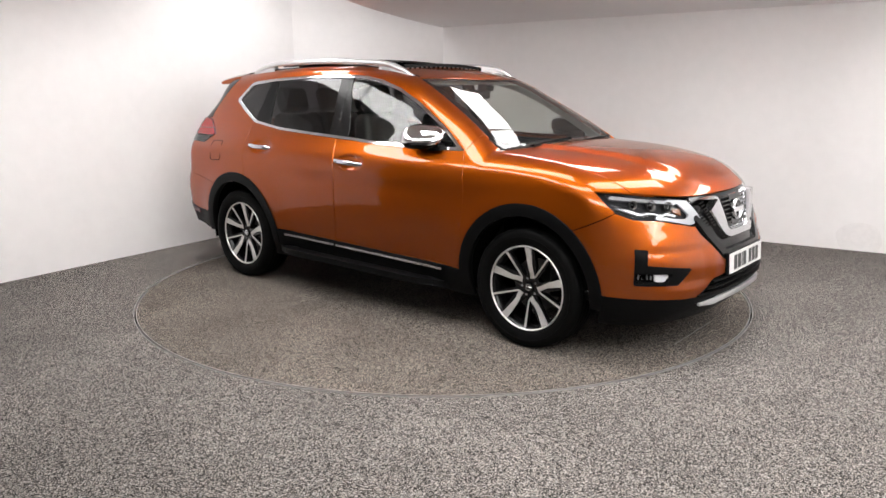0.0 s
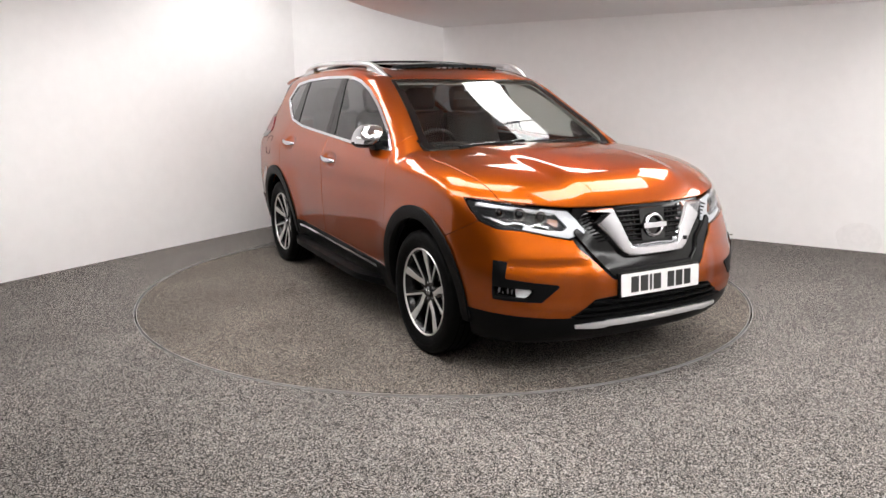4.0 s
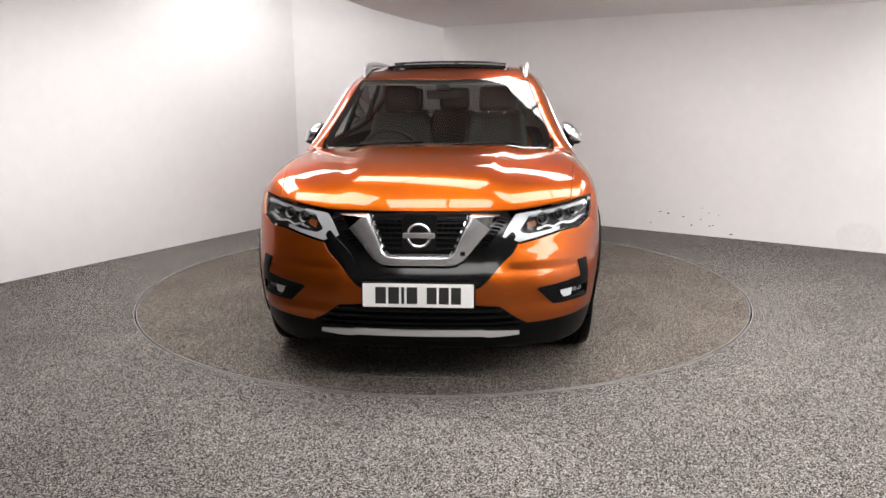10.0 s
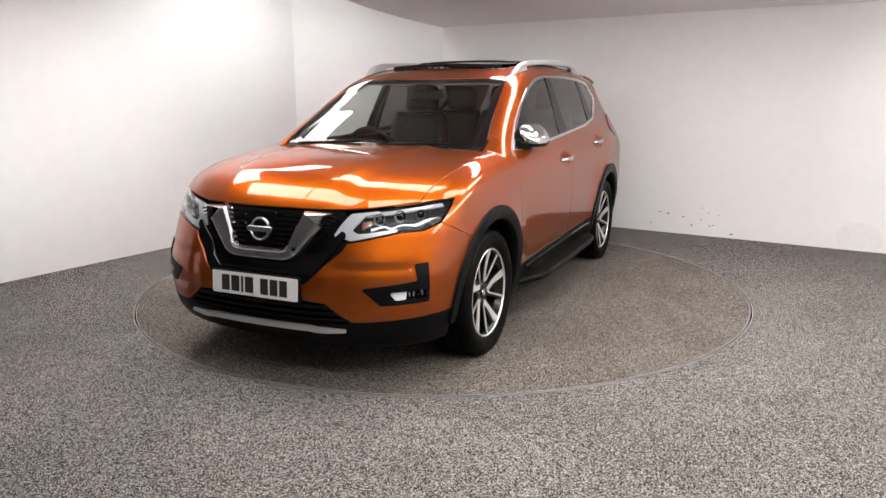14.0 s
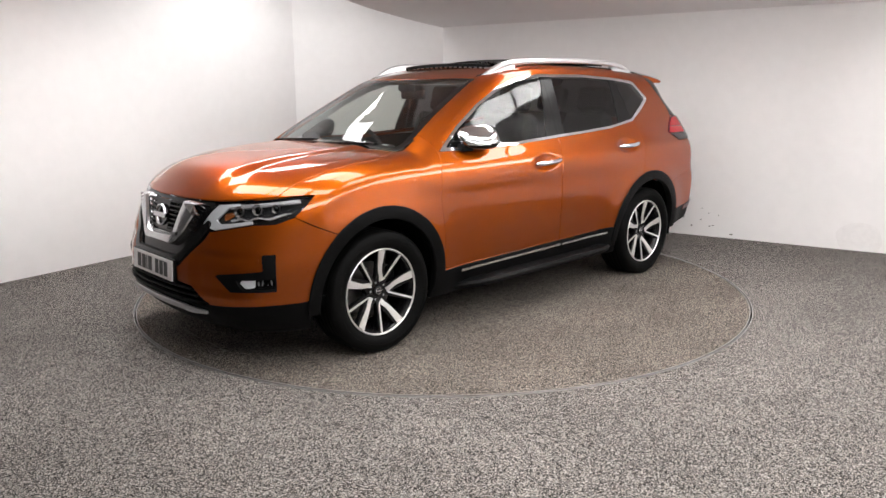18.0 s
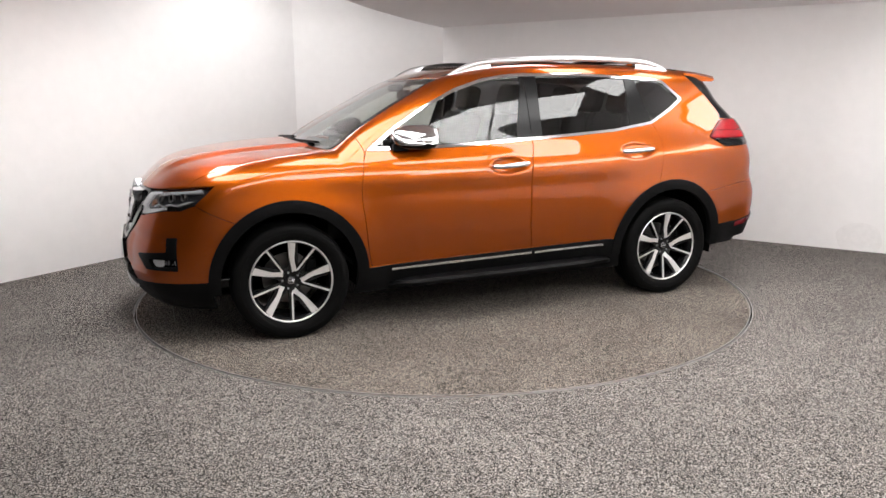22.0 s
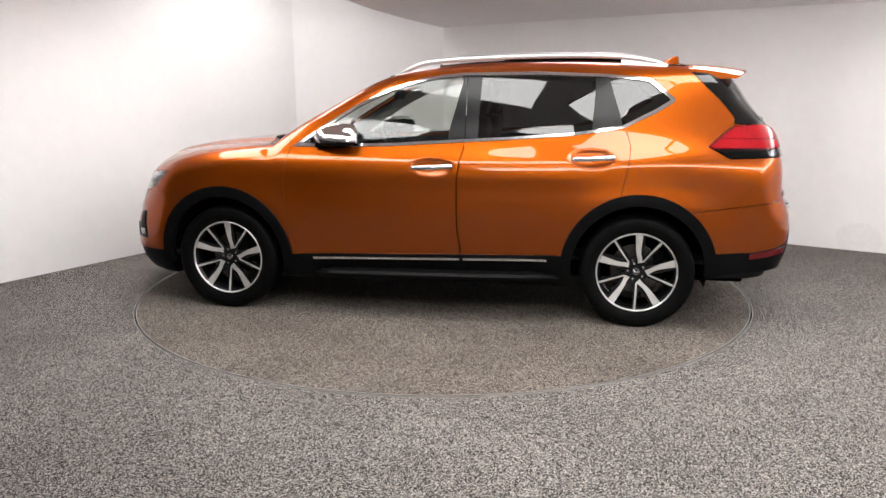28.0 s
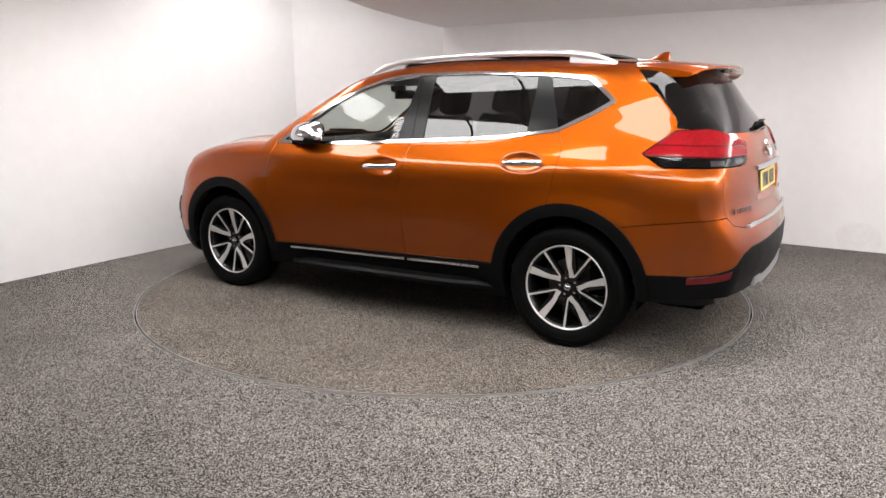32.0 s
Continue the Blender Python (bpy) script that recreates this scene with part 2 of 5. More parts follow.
# ---- the car's skin ----
def spline(keys):
    """A smooth curve through (position, value) keys, straight beyond its ends."""
    xs = np.array([k[0] for k in keys], float)
    ys = np.array([k[1] for k in keys], float)
    d = np.diff(ys) / np.diff(xs)
    m = np.concatenate([[d[0]], (d[1:] + d[:-1]) / 2, [d[-1]]])
    flat = d[1:] * d[:-1] <= 0
    m[1:-1][flat] = 0
    table = np.linspace(xs[0], xs[-1], 600)
    i = np.clip(np.searchsorted(xs, table) - 1, 0, len(d) - 1)
    w = (xs[1:] - xs[:-1])[i]
    s = (table - xs[i]) / w
    vals = ((1 + 2 * s) * (1 - s) ** 2 * ys[i] + s * (1 - s) ** 2 * w * m[i]
            + s * s * (3 - 2 * s) * ys[i + 1] + s * s * (s - 1) * w * m[i + 1])
    ker = np.hanning(27)
    ker /= ker.sum()
    pad = 13
    ext = np.concatenate([vals[0] + (vals[1] - vals[0]) * np.arange(-pad, 0), vals,
                          vals[-1] + (vals[-1] - vals[-2]) * np.arange(1, pad + 1)])
    vals = np.convolve(ext, ker, "valid")
    lo, hi = (vals[1] - vals[0]) / (table[1] - table[0]), (vals[-1] - vals[-2]) / (table[1] - table[0])

    def curve(q):
        r = np.interp(q, table, vals)
        return r + np.minimum(q - xs[0], 0) * lo + np.maximum(q - xs[-1], 0) * hi
    return curve


def smax(a, b, r):
    return np.maximum(a, b) + np.maximum(r - np.abs(a - b), 0) ** 2 / (4 * r)


def smin(a, b, r):
    return -smax(-a, -b, r)


def ramp(a, b, q):
    t = np.clip((q - a) / (b - a), 0, 1)
    return t * t * (3 - 2 * t)


HANDLES = ((-0.069, 0.982), (-1.0625, 1.046))
WHEELS = ((1.353, 0.35), (-1.353, 0.35))
side_z = spline([(0.15, 0.79), (0.28, 0.838), (0.36, 0.858), (0.43, 0.870), (0.50, 0.881), (0.58, 0.892), (0.66, 0.899), (0.74, 0.903), (0.82, 0.905), (0.90, 0.905), (0.96, 0.899),
                 (1.02, 0.882), (1.08, 0.850), (1.12, 0.829), (1.30, 0.762), (1.45, 0.706), (1.58, 0.652), (1.72, 0.58)])
taper_low = spline([(-2.35, 0.085), (-2.0, 0.040), (-1.7, 0.014), (-1.3, 0.0), (0.9, 0.0), (1.3, 0.004), (1.6, 0.010), (1.9, 0.030), (2.3, 0.10)])
taper_high = spline([(-2.2, 0.09), (-1.9, 0.05), (-1.5, 0.018), (-0.9, 0.0), (-0.2, 0.0), (0.4, 0.012), (0.9, 0.036), (1.3, 0.07)])
hood_z = spline([(0.80, 1.132), (1.10, 1.125), (1.50, 1.102), (1.75, 1.072), (1.95, 1.025), (2.08, 0.968), (2.16, 0.905), (2.22, 0.82)])
roof_z = spline([(0.50, 1.470), (0.35, 1.545), (0.15, 1.602), (-0.10, 1.640), (-0.50, 1.662), (-1.0, 1.658), (-1.5, 1.634), (-1.9, 1.594), (-2.1, 1.56)][::-1])
front_x = spline([(0.15, 2.10), (0.22, 2.17), (0.30, 2.235), (0.40, 2.262), (0.50, 2.268), (0.58, 2.258), (0.68, 2.215), (0.80, 2.190), (0.90, 2.165), (1.0, 2.10), (1.1, 2.02)])
rear_x = spline([(0.20, -2.16), (0.30, -2.24), (0.42, -2.295), (0.55, -2.326), (0.70, -2.322), (0.76, -2.302), (0.82, -2.275), (0.98, -2.262),
                 (1.10, -2.232), (1.18, -2.200), (1.30, -2.128), (1.45, -2.025), (1.58, -1.935), (1.70, -1.86)])


def flare(x, z):
    """Swelling of the wings round the wheels."""
    out = 0
    for wx, wz in WHEELS:
        d = np.hypot(x - wx, z - wz)
        out = out + 0.022 * np.exp(-((d - 0.46) / 0.13) ** 2) * ramp(1.02, 0.75, z)
    return out


def side_y(x, z):
    high = ramp(1.0, 1.35, z)
    w = side_z(z) - taper_low(x) * (1 - high) - taper_high(x) * high + flare(x, z)
    hip = 0.020 * np.exp(-((x + 1.55) / 0.45) ** 2) * np.exp(-((z - 1.06) / 0.10) ** 2)
    scallop = 0.005 * ramp(0.95, 0.6, x) * ramp(-1.05, -0.7, x) * np.exp(-((z - 0.84) / 0.06) ** 2)
    return w + hip - scallop


def top_z(x, y):
    a = np.abs(y)
    hood = hood_z(x + 0.42 * a ** 3 + 0.10 * a * a) - 0.02 * a * a
    hood = hood + 0.016 * ramp(0.52, 0.40, a + 0.10 * (x - 1.1)) * ramp(2.16, 1.95, x)
    screen = 1.118 + (1.098 - 0.16 * a * a - x) * 0.585
    screen = screen + 0.035 * np.sin(np.clip((1.1 - x) / 0.8, 0, 1) * math.pi)
    roof = roof_z(x) - 0.055 * a * a - 0.10 * a ** 4
    return smax(hood, smin(screen, roof, 0.03), 0.012)


def front_face(y, z):
    a = np.abs(y)
    ledge = 0.004 * np.exp(-((z - 0.685) / 0.035) ** 2) * ramp(0.36, 0.50, a)
    panel = 0.011 * ramp(0.662, 0.612, z) * ramp(0.40, 0.47, z) * ramp(0.36, 0.46, a) * ramp(0.80, 0.72, a)
    return front_x(z) - 0.14 * a * a - 0.36 * a ** 4 + ledge - panel


def rear_face(y, z):
    a = np.abs(y)
    plate = 0.022 * ramp(0.36, 0.31, a) * ramp(0.845, 0.875, z) * ramp(1.035, 1.005, z)
    return rear_x(z) + (0.08 + 0.20 * ramp(1.18, 1.42, z)) * a * a + 0.13 * a ** 4 + plate


def body_field(x, y, z):
    """Below nought inside the car's painted skin, above it outside."""
    side = (np.abs(y) - side_y(x, z)) * (0.98 - 0.05 * ramp(1.05, 1.2, z))
    top = (z - top_z(x, y)) * (0.98 - 0.11 * ramp(0.15, 0.35, x) * ramp(1.12, 1.0, x))
    f = smax(side, top, 0.085)
    for hx, hz in HANDLES:
        bowl = np.sqrt(((x - hx) / 0.122) ** 2 + ((z - hz) / 0.049) ** 2 + (side / 0.020) ** 2)
        f = smax(f, (1 - bowl) * 0.020, 0.008)
    f = smax(f, (x - front_face(y, z)) * 0.95, 0.13)
    f = smax(f, (rear_face(y, z) - x) * (0.97 - 0.11 * ramp(1.1, 1.25, z)), 0.10)
    return smax(f, 0.20 - z, 0.05)


def body_normal(p, e=0.002):
    g = np.empty_like(p)
    for i in range(3):
        d = np.zeros(3)
        d[i] = e
        a, b = p + d, p - d
        g[:, i] = body_field(a[:, 0], a[:, 1], a[:, 2]) - body_field(b[:, 0], b[:, 1], b[:, 2])
    return g / np.maximum(np.linalg.norm(g, axis=1, keepdims=True), 1e-9)


def skin_mesh(h=0.014):
    """Triangles, points and normals of the car's left half, drawn over the field on a grid."""
    gx, gy, gz = np.arange(-2.42, 2.40, h), np.arange(-2.5 * h, 0.98, h), np.arange(0.14, 1.76, h)
    f = body_field(gx[:, None, None], gy[None, :, None], gz[None, None, :])
    inside = f < 0
    nx, ny, nz = f.shape
    cell = np.zeros((nx - 1, ny - 1, nz - 1), int)
    for i in (0, 1):
        for j in (0, 1):
            for k in (0, 1):
                cell += inside[i:nx - 1 + i, j:ny - 1 + j, k:nz - 1 + k]
    live = (cell > 0) & (cell < 8)
    index = -np.ones(live.shape, int)
    index[live] = np.arange(live.sum())
    ci = np.argwhere(live)
    v = np.stack([gx[ci[:, 0]] + h / 2, gy[ci[:, 1]] + h / 2, gz[ci[:, 2]] + h / 2], 1)
    quads = []
    for axis in range(3):
        a = np.moveaxis(inside, axis, 0)
        idx = np.moveaxis(index, axis, 0)
        cross = a[:-1] != a[1:]
        cross[:, 0, :] = cross[:, -1, :] = False
        cross[:, :, 0] = cross[:, :, -1] = False
        e = np.argwhere(cross)
        i, j, k = e.T
        q = np.stack([idx[i, j - 1, k - 1], idx[i, j, k - 1], idx[i, j, k], idx[i, j - 1, k]], 1)
        flip = ~a[i, j, k] if axis != 1 else a[i, j, k]
        q[flip] = q[flip][:, ::-1]
        quads.append(q)
    q = np.concatenate(quads)

    def settle(p, rounds):
        for _ in range(rounds):
            g = body_normal(p)
            p = p - g * body_field(p[:, 0], p[:, 1], p[:, 2])[:, None]
        return p
    v = settle(v, 3)
    for _ in range(4):
        s, c = np.zeros_like(v), np.zeros(len(v))
        for a in range(4):
            for b in ((a + 1) % 4, (a + 3) % 4):
                np.add.at(s, q[:, a], v[q[:, b]])
                np.add.at(c, q[:, a], 1)
        v = settle(np.where(c[:, None] > 0, 0.4 * v + 0.6 * s / np.maximum(c, 1)[:, None], v), 1)
    v = settle(v, 2)
    d02 = np.linalg.norm(v[q[:, 0]] - v[q[:, 2]], axis=1)
    d13 = np.linalg.norm(v[q[:, 1]] - v[q[:, 3]], axis=1)
    near = (d02 < d13)[:, None]
    t = np.concatenate([np.where(near, q[:, [0, 1, 2]], q[:, [0, 1, 3]]), np.where(near, q[:, [0, 2, 3]], q[:, [1, 2, 3]])])
    n = body_normal(v)
    face = np.cross(v[t[:, 1]] - v[t[:, 0]], v[t[:, 2]] - v[t[:, 0]])
    bad = (face * (n[t[:, 0]] + n[t[:, 1]] + n[t[:, 2]])).sum(1) < 0
    t[bad] = t[bad][:, ::-1]
    return trim(v, t, n, -v[:, 1])


def trim(v, t, n, val):
    """Keeps the part of a triangle mesh where val is below nought, cut sharp along the line."""
    ins = val < 0
    cnt = ins[t].sum(1)
    keep = [t[cnt == 3]]
    ev, en, cache, base = [], [], {}, len(v)

    def edge(a, b):
        key = (a, b) if a < b else (b, a)
        if key not in cache:
            s = val[key[0]] / (val[key[0]] - val[key[1]])
            ev.append(v[key[0]] + s * (v[key[1]] - v[key[0]]))
            en.append(n[key[0]] + s * (n[key[1]] - n[key[0]]))
            cache[key] = base + len(ev) - 1
        return cache[key]
    add = []
    for tri in t[(cnt == 1) | (cnt == 2)]:
        i = [bool(ins[k]) for k in tri]
        if sum(i) == 1:
            k = i.index(True)
            a, b, c = (int(tri[(k + m) % 3]) for m in range(3))
            add.append((a, edge(a, b), edge(a, c)))
        else:
            k = i.index(False)
            a, b, c = (int(tri[(k + m) % 3]) for m in range(3))
            p, r = edge(a, b), edge(a, c)
            add += [(p, b, c), (p, c, r)]
    if add:
        keep.append(np.array(add))
    if ev:
        v, n = np.concatenate([v, np.array(ev)]), np.concatenate([n, np.array(en)])
    t = np.concatenate(keep) if keep else np.zeros((0, 3), int)
    used = np.unique(t)
    remap = np.zeros(len(v), int)
    remap[used] = np.arange(len(used))
    return v[used], remap[t], n[used]


def outline(points, a, b):
    """Signed distance to a closed outline, below nought inside."""
    p = np.array(points, float)
    d = np.full(a.shape, 1e9)
    inside = np.zeros(a.shape, bool)
    for (x0, y0), (x1, y1) in zip(p, np.roll(p, -1, 0)):
        ex, ey = x1 - x0, y1 - y0
        s = np.clip(((a - x0) * ex + (b - y0) * ey) / (ex * ex + ey * ey), 0, 1)
        d = np.minimum(d, np.hypot(a - x0 - s * ex, b - y0 - s * ey))
        if ey != 0:
            inside ^= ((y0 > b) != (y1 > b)) & (a < ex * (b - y0) / ey + x0)
    return np.where(inside, -d, d)


def round_outline(points, r=0.02, n=4):
    """The outline with its corners rounded off."""
    out = []
    k = len(points)
    for i in range(k):
        p, a, b = Vector(points[i]), Vector(points[i - 1]), Vector(points[(i + 1) % k])
        ra, rb = min(r, (a - p).length * 0.45), min(r, (b - p).length * 0.45)
        s, e = p + (a - p).normalized() * ra, p + (b - p).normalized() * rb
        out += [tuple((1 - u) ** 2 * s + 2 * u * (1 - u) * p + u * u * e) for u in (j / n for j in range(n + 1))]
    return out


def front_u(v):
    """Way round the nose from its middle."""
    return v[:, 1] + 2.25 - v[:, 0]


def rear_u(v):
    """Way round the tail from its middle."""
    return v[:, 1] + 2.3 + v[:, 0]


def xz(points):
    return lambda v: np.where(v[:, 1] > 0.35, outline(points, v[:, 0], v[:, 2]), 1.0)


def uz(points):
    return lambda v: np.where(v[:, 0] > 1.2, outline(points, front_u(v), v[:, 2]), 1.0)


def vz(points):
    return lambda v: np.where(v[:, 0] < -1.2, outline(points, rear_u(v), v[:, 2]), 1.0)


def yz(points):
    return lambda v: np.where(v[:, 0] > 1.7, outline(points, v[:, 1], v[:, 2]), 1.0)


def rim_strip(v, t, n, depth):
    """Turned-in edges along every open border but the middle line."""
    e = np.concatenate([t[:, [0, 1]], t[:, [1, 2]], t[:, [2, 0]]])
    key = np.sort(e, 1)
    code = key[:, 0].astype(np.int64) * (len(v) + 1) + key[:, 1]
    u, first, count = np.unique(code, return_index=True, return_counts=True)
    b = e[first[count == 1]]
    b = b[~((np.abs(v[b[:, 0], 1]) < 1e-4) & (np.abs(v[b[:, 1], 1]) < 1e-4))]
    if not len(b):
        return np.zeros((0, 3)), np.zeros((0, 4), int), np.zeros((0, 3))
    p, q, np_, nq = v[b[:, 0]], v[b[:, 1]], n[b[:, 0]], n[b[:, 1]]
    side = np.cross(q - p, (np_ + nq) / 2)
    side /= np.maximum(np.linalg.norm(side, axis=1, keepdims=True), 1e-9)
    m = len(b)
    verts = np.concatenate([p, q, q - nq * depth, p - np_ * depth])
    k = np.arange(m)
    faces = np.stack([k + m, k, k + 3 * m, k + 2 * m], 1)
    return verts, faces, np.concatenate([side * 0.6 + np_ * 0.8, side * 0.6 + nq * 0.8, side, side])


def skin(name, mat, parent, cuts, off=0.0, depth=0.012, sides="join", label=""):
    """A piece of the car's skin: the half mesh trimmed by cuts, set off the surface, with turned edges.
    sides: join (one piece across the middle) or pair (a left and a right piece)."""
    v, t, n = SKIN
    for c in cuts:
        v, t, n = trim(v, t, n, c(v))
    n = n / np.maximum(np.linalg.norm(n, axis=1, keepdims=True), 1e-9)
    v = v + n * off
    rv, rf, rn = rim_strip(v, t, n, depth)
    faces = [tuple(f) for f in t] + [tuple(f + len(v)) for f in rf]
    v, n = np.concatenate([v, rv]), np.concatenate([n, rn])
    mv, mn = v * (1, -1, 1), n * (1, -1, 1)
    if sides == "join":
        k = len(v)
        return finish(name, np.concatenate([v, mv]), faces + [tuple(i + k for i in f[::-1]) for f in faces], mat, parent, label, True, np.concatenate([n, mn]))
    ps = parent if isinstance(parent, (list, tuple)) else (parent, parent)
    return (finish(name, v, faces, mat, ps[0], label, True, n),
            finish(name, mv, [f[::-1] for f in faces], mat, ps[1], label, True, mn))


SKIN = skin_mesh()


def gap(f, g=0.0025):
    return lambda v: f(v) + g


def outside(f, g=0.0025):
    return lambda v: g - f(v)


def either(*fs):
    return lambda v: np.min([f(v) for f in fs], axis=0)


ARCH_OUT, ARCH_IN = 0.472, 0.404


def arch(r):
    def f(v):
        d = np.min([np.hypot(v[:, 0] - wx, (v[:, 2] - 0.36) * 0.985) for wx, wz in WHEELS], axis=0)
        return np.where(v[:, 1] > 0.45, d - r, 1.0)
    return f


# outlines on the skin, in the car's metres
WINDOW = [(0.868, 1.100), (0.672, 1.236), (0.432, 1.377), (0.234, 1.469), (0.041, 1.527), (-0.10, 1.551), (-0.241, 1.563), (-0.72, 1.567), (-1.107, 1.550), (-1.36, 1.530),
          (-1.40, 1.520), (-1.545, 1.400), (-1.540, 1.380), (-1.43, 1.313), (-1.237, 1.222), (-0.915, 1.176), (-0.558, 1.152), (-0.264, 1.136), (0.21, 1.108), (0.60, 1.100)]
FRONT_GLASS = [(0.90, 1.05), (0.9, 1.2), (0.2, 1.7), (-0.245, 1.7), (-0.238, 1.50), (-0.165, 1.20), (-0.158, 1.05)]
REAR_GLASS = [(-0.345, 1.05), (-0.362, 1.60), (-1.062, 1.62), (-1.068, 1.45), (-1.045, 1.10)]
QUARTER_GLASS = [(-1.125, 1.60), (-1.258, 1.18), (-1.65, 1.2), (-1.65, 1.6)]
FRONT_DOOR = [(0.868, 1.100), (0.895, 1.04), (0.905, 0.98), (0.918, 0.876), (0.915, 0.78), (0.903, 0.70), (0.885, 0.52), (0.862, 0.398), (-0.250, 0.428), (-0.226, 0.60),
              (-0.224, 0.90), (-0.240, 1.02), (-0.262, 1.10), (-0.264, 1.16), (0.21, 1.16), (0.60, 1.16), (0.80, 1.16)]
REAR_DOOR = [(-0.256, 0.428), (-0.232, 0.60), (-0.230, 0.90), (-0.246, 1.02), (-0.268, 1.10), (-0.270, 1.17), (-1.23, 1.26), (-1.245, 1.225), (-1.276, 1.16), (-1.284, 1.10),
             (-1.272, 1.00), (-1.245, 0.87), (-1.225, 0.78), (-1.0, 0.60), (-0.88, 0.442)]
HEADLAMP = [(1.345, 0.931), (1.19, 0.926), (1.02, 0.912), (0.80, 0.897), (0.615, 0.884), (0.540, 0.835), (0.472, 0.772), (0.585, 0.742), (0.75, 0.765), (0.92, 0.787), (1.00, 0.790),
            (1.08, 0.793), (1.215, 0.828), (1.29, 0.88)]
TAIL = [(1.385, 1.121), (1.15, 1.243), (0.963, 1.252), (0.85, 1.236), (0.556, 1.175), (0.600, 1.10), (0.660, 1.062), (0.94, 1.060), (1.295, 1.052)]
HOOD_SIDE = [(1.05, 0.66), (1.13, 0.70), (1.22, 0.765), (1.30, 0.785), (1.40, 0.783), (1.58, 0.774), (1.74, 0.755), (1.88, 0.735), (2.1, 0.70)]
LAMP_TOP = [(0.0, 0.888), (0.3, 0.888), (0.62, 0.892), (0.80, 0.903), (1.02, 0.918), (1.19, 0.931), (1.4, 0.938)]
BUMPER_TOP = [(0.0, 0.760), (0.585, 0.741), (0.75, 0.764), (0.92, 0.786), (1.08, 0.792), (1.215, 0.826), (1.34, 0.780), (1.50, 0.722), (1.52, -1.0), (3.0, -1.0)]
NOSE_ORANGE = [(0.571, 0.80), (0.565, 0.735), (0.521, 0.696), (0.478, 0.671), (0.40, 0.625), (0.285, 0.545), (0.250, 0.540), (0.250, 0.466), (0.397, 0.455), (0.480, 0.405), (0.561, 0.366),
               (0.70, 0.369), (0.816, 0.375), (1.132, 0.381), (1.45, 0.388), (1.6, 0.39), (1.6, 1.2), (0.6, 1.2)]
SCREEN = [(0.372, -0.1), (0.370, 0.10), (0.345, 0.35), (0.300, 0.578), (0.45, 0.598), (0.70, 0.642), (0.92, 0.690), (1.00, 0.700), (1.09, 0.655), (1.13, 0.5), (1.16, 0.25), (1.17, 0.0), (1.17, -0.1)]
REAR_DARK = [(-1.64, 1.56), (-1.700, 1.498), (-1.80, 1.40), (-1.872, 1.315), (-1.890, 1.285), (-1.886, 1.255), (-1.95, 1.25), (-2.02, 1.249), (-2.08, 1.235), (-2.30, 1.205), (-2.4, 1.6), (-1.9, 1.7)]
BUMPER_REAR_TOP = [(0.0, 0.745), (0.70, 0.745), (0.84, 0.765), (0.90, 0.808), (1.10, 0.788), (1.52, 0.735), (1.70, 0.70), (1.72, -1.0), (5, -1.0)]
REAR_BLACK = [(0.0, 0.650), (0.60, 0.640), (0.72, 0.612), (0.83, 0.548), (1.10, 0.492), (1.40, 0.480), (1.8, 0.478), (9, 0.478)]

win = xz(WINDOW)
lamp = uz(HEADLAMP)
tail = vz(TAIL)


def screen_out(v):
    return np.where((v[:, 0] > 0.2) & (v[:, 0] < 1.2) & (v[:, 2] > 1.09), outline(SCREEN, v[:, 0], v[:, 1]), 1.0)


def hood_in(v):
    plan = np.maximum(v[:, 1] - np.interp(v[:, 0], [k[0] for k in HOOD_SIDE], [k[1] for k in HOOD_SIDE]), 1.185 - 0.20 * v[:, 1] ** 2 - v[:, 0])
    front = np.interp(front_u(v), [k[0] for k in LAMP_TOP], [k[1] for k in LAMP_TOP]) - v[:, 2]
    return np.maximum(plan, front)


def cowl_in(v):
    return np.where((v[:, 0] > 0.95) & (v[:, 2] > 1.0) & (v[:, 1] < 0.72), np.maximum(v[:, 0] - (1.185 - 0.20 * v[:, 1] ** 2), -screen_out(v)), 1.0)


def roof_in(v):
    return np.where(v[:, 2] > 1.45, np.maximum(np.maximum(v[:, 1] - 0.555, -1.60 - v[:, 0]), -screen_out(v)), 1.0)


def rear_dark(v):
    return np.where(v[:, 0] < -1.5, outline(REAR_DARK, v[:, 0], v[:, 2]), 1.0)


def front_bumper(v):
    return np.where(v[:, 0] > 1.2, v[:, 2] - np.interp(front_u(v), [k[0] for k in BUMPER_TOP], [k[1] for k in BUMPER_TOP]), 1.0)


def rear_bumper(v):
    return np.where(v[:, 0] < -1.3, v[:, 2] - np.interp(rear_u(v), [k[0] for k in BUMPER_REAR_TOP], [k[1] for k in BUMPER_REAR_TOP]), 1.0)


def tailgate(v):
    edge = np.interp(v[:, 2], [0.7, 0.78, 0.82, 0.9, 1.05, 1.25, 1.5], [0.83, 0.875, 0.905, 0.935, 0.935, 0.93, 0.93])
    return np.where(v[:, 0] < -1.5, np.maximum(rear_u(v) - edge, v[:, 2] - 1.60), 1.0)


def low(v):
    """Below the sill line."""
    return v[:, 2] - np.interp(v[:, 0], [-1.8, -0.88, -0.25, 0.86, 1.8], [0.478, 0.440, 0.424, 0.393, 0.386])


def nose_dark(v):
    """The unpainted middle of the nose."""
    return np.where((v[:, 0] > 1.6) & ((front_u(v) < 0.7) | (v[:, 2] < 0.45)), np.maximum(-uz(NOSE_ORANGE)(v), -hood_in(v)), 1.0)


def fog_bezel(v):
    return either(uz([(1.085, 0.645), (0.985, 0.640), (0.995, 0.562), (0.62, 0.532), (0.745, 0.448), (1.085, 0.455)]))(v)


